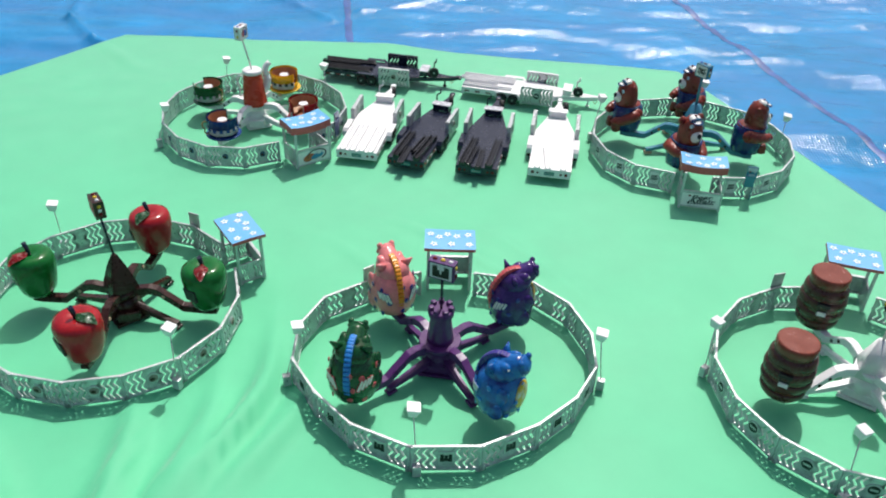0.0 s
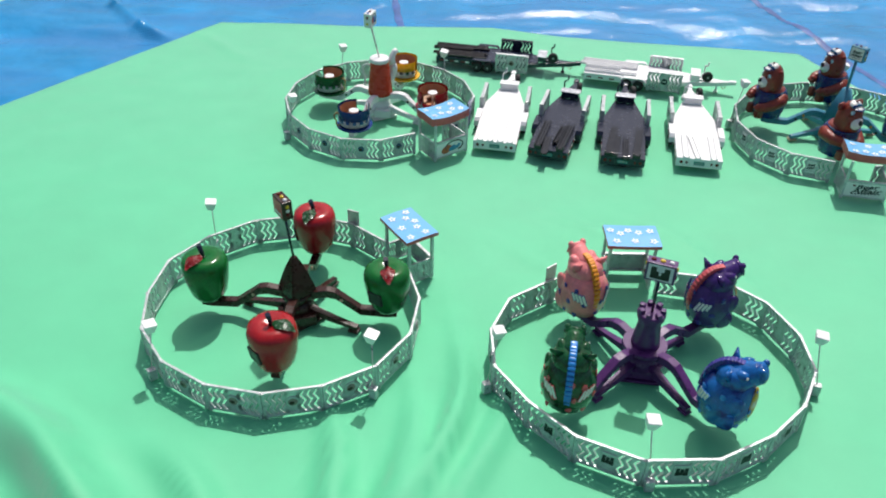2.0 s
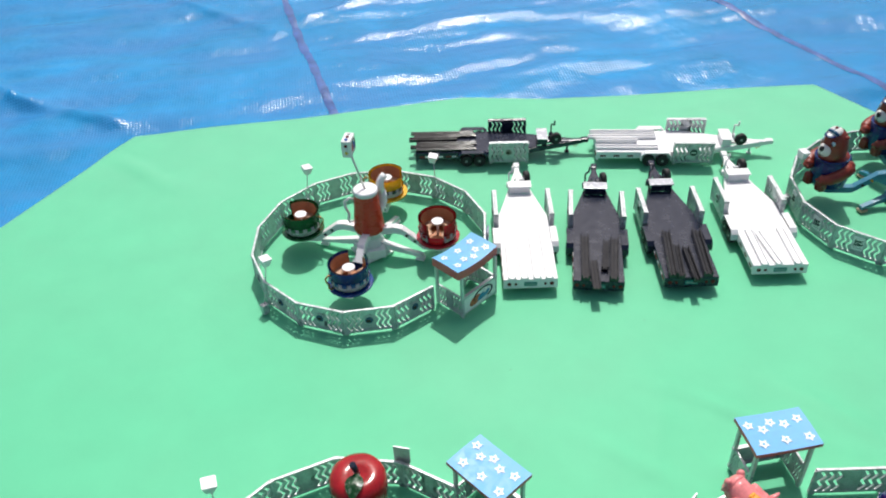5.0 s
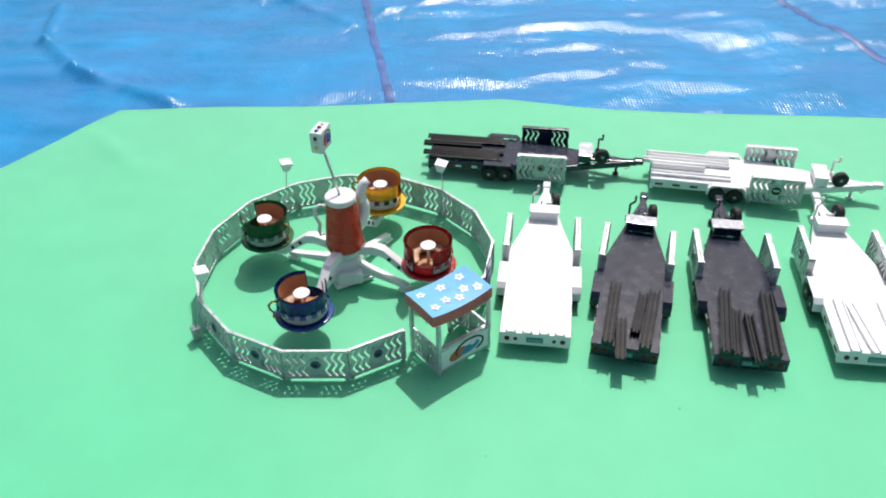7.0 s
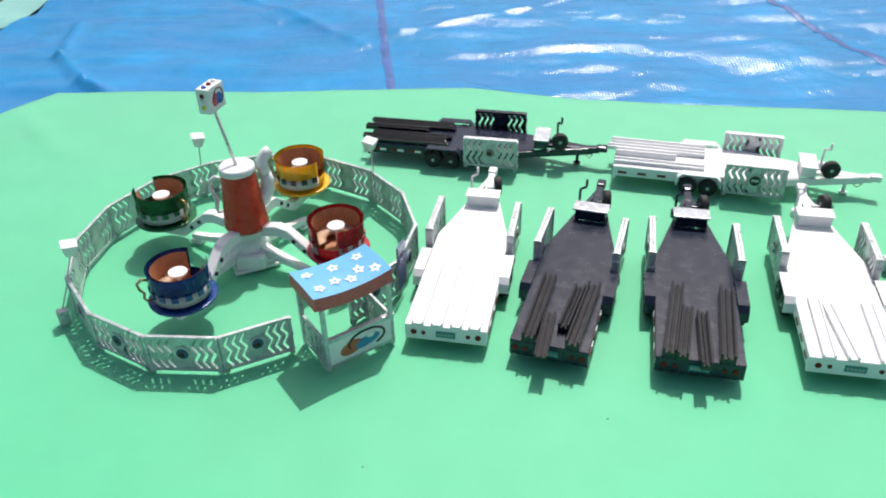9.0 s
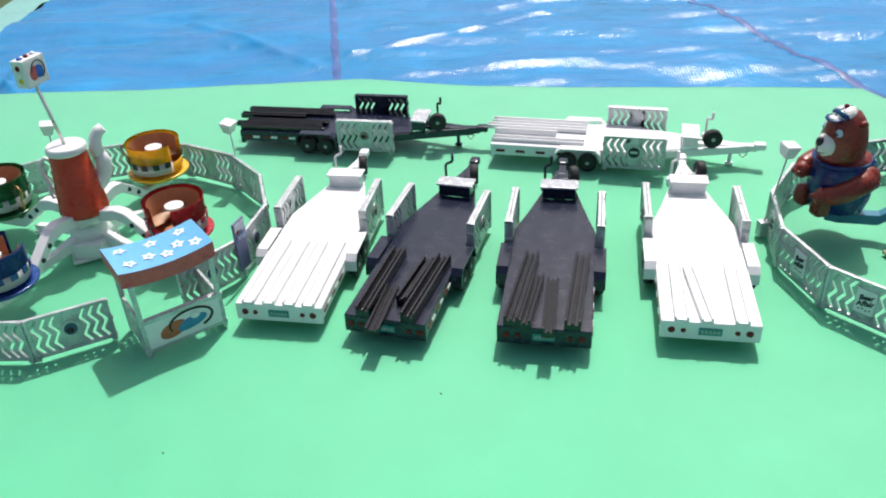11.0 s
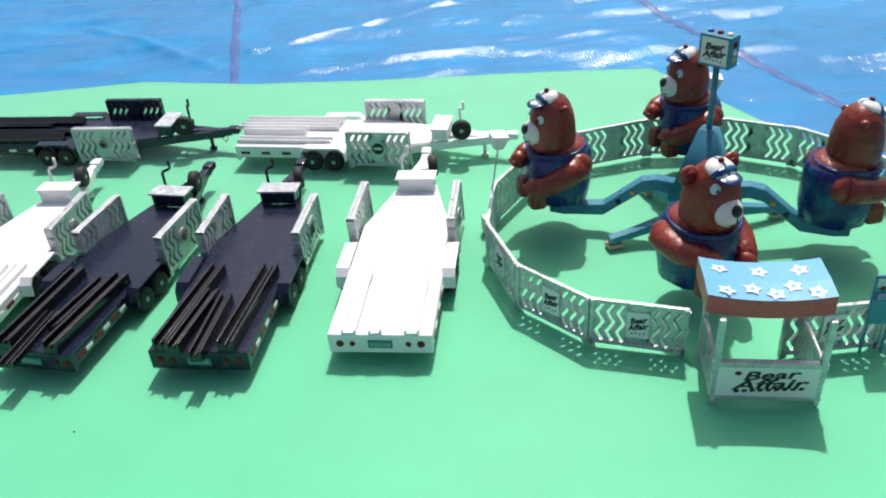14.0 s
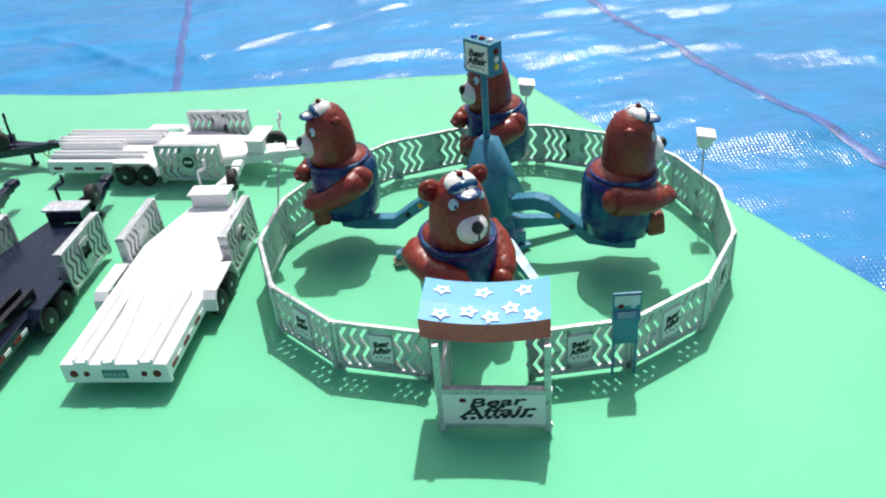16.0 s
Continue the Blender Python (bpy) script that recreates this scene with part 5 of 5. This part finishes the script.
def trailer(m, paint, words, load, badge, W, spare=-1, crank=1, lean=0.0, far=None):
    """Tail at x = 0, coupling at +x."""
    tr = thing("flatbed_trailer", words, "trailer", "equipment trailers", m)
    Z = 0.0245
    bm = B()
    bm_prism(bm, [(0, -W / 2), (0.158, -W / 2), (0.222, -0.021), (0.222, 0.021), (0.158, W / 2), (0, W / 2)], Z - 0.003, Z)
    bmesh.ops.bevel(bm, geom=list(bm.edges), offset=0.0006, segments=1, affect="EDGES")
    part("deck", bm, paint, tr)
    bm = B()
    bm_box(bm, (0.004, W, 0.0150), (0.002, 0, Z - 0.0095), bevel=0.0006)
    bm_box(bm, (0.15, 0.004, 0.0105), (0.078, W / 2 - 0.002, Z - 0.008), bevel=0.0006)
    bm_box(bm, (0.15, 0.004, 0.0105), (0.078, -W / 2 + 0.002, Z - 0.008), bevel=0.0006)
    bm_box(bm, (0.006, W - 0.01, 0.006), (0.08, 0, Z - 0.009))
    for s in (-1, 1):
        bm_box(bm, (0.138, 0.005, 0.009), (0.229, s * 0.0180, Z - 0.0055), rz=-s * 14.5, ry=-1.0, bevel=0.0006)
    part("chassis", bm, paint, tr)
    bm = B()
    bm_box(bm, (0.026, 0.0085, 0.008), (0.292, 0, Z - 0.003), ry=-2, bevel=0.0012)
    bm_box(bm, (0.014, 0.0105, 0.008), (0.308, 0, Z - 0.0005), bevel=0.0024)
    part("coupler", bm, paint, tr)
    bm = B()
    bm_tube(bm, [(0.286, 0.005, Z - 0.006), (0.288, 0.007, 0.009), (0.292, 0.006, 0.0055), (0.296, 0.004, 0.011), (0.296, 0.003, Z - 0.006)], 0.0007, 6)
    part("chain", bm, BRASS, tr, "thin safety chain")
    bm = B()
    bm_cyl(bm, 0.0022, 0.0022, Z - 0.010, (0.277, 0, 0.0), seg=10)
    bm_cyl(bm, 0.0048, 0.0048, 0.0015, (0.277, 0, 0.0), seg=12)
    part("stand", bm, paint, tr, "jack leg")
    # rear lights and plate
    for s in (-1, 1):
        for y, r in ((0.0310, 0.0033), (0.0215, 0.0024)):
            bm = B()
            bm_cyl(bm, r, r * 0.8, 0.0014, (0, 0, 0), ry=-90, seg=14)
            part("tail_light", bm, RED_LENS, tr, "round red tail light", m=pose(0.0004, s * y, Z - 0.0085))
    bm = B()
    bm_box(bm, (0.0010, 0.0185, 0.0068), (0, 0, 0), mi=0)
    for i in range(5):
        bm_box(bm, (0.0004, 0.0022, 0.0030), (-0.0006, -0.0064 + 0.0032 * i, 0), mi=1)
    part("plate", bm, [PLATE, RIM], tr, "teal plate with grey bars", m=pose(-0.0004, 0, Z - 0.0085))
    # side marker strips
    for s in (-1, 1):
        for i in range(4):
            bm = B()
            bm_box(bm, (0.0105, 0.0006, 0.0030), (0, 0, 0), mi=0)
            bm_box(bm, (0.0085, 0.0006, 0.0030), (0.0096, 0, 0), mi=1)
            part("marker_strip", bm, [RED_LENS, WHITE], tr, "red and white marker strip", m=pose(0.012 + 0.024 * i, s * (W / 2 + 0.0003), Z - 0.0078))
    # axles: two wheels a side under a mudguard
    for s in (-1, 1):
        y = s * (W / 2 + 0.0048)
        for x in (0.092, 0.116):
            wheel(tr, pose(x, y, 0.0108))
        bm = B()
        outer = [(0.077, 0.0125), (0.0785, Z - 0.002), (0.084, Z + 0.0036), (0.124, Z + 0.0036), (0.1300, Z - 0.002), (0.1315, 0.0125)]
        inner = [(0.1297, 0.0125), (0.1282, Z - 0.003), (0.1232, Z + 0.0021), (0.0848, Z + 0.0021), (0.0803, Z - 0.003), (0.0788, 0.0125)]
        bm_prism(bm, outer + inner, -0.0054, 0.0054, m=pose(0, y, 0, 90, 0, 0))
        part("mudguard", bm, paint, tr)
    # toolbox, spare wheel, jack crank on the drawbar
    bm = B()
    bm_box(bm, (0.017, 0.034, 0.0124), (0.230, 0, Z + 0.0062), bevel=0.0006)
    box = part("toolbox", bm, paint, tr)
    bm = B()
    bm_box(bm, (0.020, 0.039, 0.0020), (0.230, 0, Z + 0.0131), ry=2, bevel=0.0005)
    part("lid", bm, WHITE if paint is WHITE else LID_GLARE, box)
    wheel(tr, pose(0.254, spare * 0.0135, Z + 0.0115, 0, 0, 12), "spare_wheel")
    bm = B()
    bm_box(bm, (0.004, 0.012, 0.012), (0.254, spare * 0.007, Z + 0.003), bevel=0.0006)
    part("spare_bracket", bm, paint, tr)
    bm = B()
    y = crank * 0.0165
    bm_cyl(bm, 0.0042, 0.0042, 0.009, (0.248, y, Z - 0.004), seg=12)
    bm_tube(bm, [(0.248, y, Z), (0.248, y, Z + 0.0225), (0.2490, y - crank * 0.001, Z + 0.0240), (0.2525, y - crank * 0.0055, Z + 0.0250), (0.2535, y - crank * 0.0062, Z + 0.0265), (0.2535, y - crank * 0.0062, Z + 0.034)], 0.0015, 8)
    part("jack", bm, paint, tr, "upright jack with bent crank")
    bm = B()
    bm_box(bm, (0.05, 0.008, 0.005), (0.262, 0, Z - 0.002), bevel=0.001)
    part("drawbar", bm, paint, tr)
    # long ride beams lying on the deck
    def channel(x0, x1, w, h):
        bm = B()
        base = h * (0.5 if paint is BLACK else 0.35)
        bm_box(bm, (x1 - x0 - 0.0006, w - 0.0006, base), ((x0 + x1) / 2, 0, base / 2))
        for s in (-1, 0, 1) if paint is BLACK else (-1, 1):
            t = 0.0024 if paint is BLACK else 0.0019
            bm_box(bm, (x1 - x0, t, h if s else h * 0.75), ((x0 + x1) / 2, s * (w / 2 - t / 2), (h if s else h * 0.75) / 2), bevel=0.0008)
        return bm
    for x0, x1, w, h, y, rz, up in load:
        part("beam", channel(x0, x1, w, h), BEAM_BLACK if paint is BLACK else paint, tr, m=pose(0, y, Z + 0.0002 + up, 0, 0, rz))
    # spare fence panels strapped along both sides
    for s in (-1, 1):
        for i in range(2):
            q = Matrix.Translation((0.168, s * (W / 2 + 0.0025 + 0.0034 * i), 0.0045)) @ pose(0, 0, 0, 0, 0, (180 if s > 0 else 0)) @ pose(0, 0, 0, s * lean, 0, 0)
            add_panel(tr, q @ Matrix.Diagonal((0.98, 1, 0.98, 1)), badge if i == 1 else None, "", far if s > 0 else None)
    return tr


WHITE_LOAD = [(0.0, 0.105, 0.0115, 0.0042, -0.0275, 0, 0), (0.0, 0.105, 0.0115, 0.0042, -0.0100, 0, 0), (0.0, 0.105, 0.0115, 0.0042, 0.0085, 0, 0), (0.0, 0.105, 0.0115, 0.0042, 0.0270, 0, 0)]
WHITE_LOAD_B = [(0.0, 0.085, 0.0115, 0.0042, -0.0245, 0, 0), (0.0, 0.080, 0.0100, 0.0042, 0.0030, 7, 0), (0.0, 0.085, 0.0115, 0.0042, 0.0235, 0, 0)]
BLACK_LOAD_A = [(0.0, 0.100, 0.0130, 0.0100, 0.0194, 0, 0), (-0.020, 0.045, 0.0125, 0.0052, 0.0050, 4, 0), (0.022, 0.088, 0.0105, 0.0105, -0.0070, -4, 0), (0.0, 0.096, 0.0130, 0.0105, -0.0207, -3, 0)]
BLACK_LOAD_B = [(0.0, 0.104, 0.0125, 0.0102, 0.0276, -5.5, 0), (-0.003, 0.068, 0.0105, 0.0098, 0.0160, -5.5, 0), (-0.012, 0.062, 0.0105, 0.0098, -0.0040, 0.5, 0), (0.0, 0.104, 0.0135, 0.0105, -0.0228, -3, 0)]
BLACK_LOAD_C = [(-0.012, 0.105, 0.0080, 0.0045, 0.0290, 0, 0), (-0.006, 0.110, 0.0080, 0.0045, 0.0180, 0, 0), (-0.014, 0.075, 0.0090, 0.0062, 0.0060, 0, 0), (0.0, 0.110, 0.0080, 0.0045, -0.0090, 0, 0), (-0.010, 0.105, 0.0080, 0.0050, -0.0200, 0, 0), (0.0, 0.11, 0.0070, 0.0045, -0.0300, 0, 0)]
WHITE_LOAD_C = [(-0.008, 0.110, 0.0110, 0.0055, 0.0270, 0, 0), (-0.012, 0.110, 0.0100, 0.0055, 0.0100, 0, 0), (0.0, 0.075, 0.0100, 0.0080, -0.0040, 0, 0), (0.0, 0.110, 0.0110, 0.0045, -0.0250, 0, 0)]
badge_grey, badge_red, badge_dark = PLAQUES["dragon"][0], PLAQUES["apple"][0], PLAQUES["barrel"][0]
trailer(pose(-0.1400, 0.7350, 0, 0, 0, 80.0), WHITE, "white flatbed model trailer with grooved white beams and fence panels", WHITE_LOAD, badge_red, 0.079)
trailer(pose(-0.0455, 0.7085, 0, 0, 0, 73.3), BLACK, "black flatbed model trailer loaded with loose black beams, one overhanging", BLACK_LOAD_A, badge_red, 0.073)
trailer(pose(0.0865, 0.6875, 0, 0, 0, 79.5), BLACK, "black flatbed model trailer with splayed black beams and fence panels", BLACK_LOAD_B, badge_grey, 0.078)
trailer(pose(0.2225, 0.6860, 0, 0, 0, 80.0), WHITE, "white flatbed model trailer with a plain white bed and two beams", WHITE_LOAD_B, badge_dark, 0.080, lean=2.0)
trailer(pose(-0.2450, 1.1590, 0, 0, 0, -11.5), BLACK, "black flatbed model trailer stacked with long black beams, parked crosswise", BLACK_LOAD_C, badge_red, 0.075, far=DARK_PANEL)
trailer(pose(0.0730, 1.0870, 0, 0, 0, -14.0), WHITE, "white flatbed model trailer stacked with long white beams, parked crosswise", WHITE_LOAD_C, badge_dark, 0.077)


# ---- crumbs on the cloth ----
for x, y in ((0.001, 0.644), (-0.205, 0.591)):
    bm = B()
    bm_ball(bm, (0.0008, 0.0006, 0.0005), (0, 0, 0.0004), seg=8, rough=0.2)
    tagged(new("crumb", mesh_of("crumb", bm, BROWN)), "tiny dark crumb lying on the green cloth", "crumb", "crumbs").matrix_basis = pose(x, y, cloth_height(x, y))
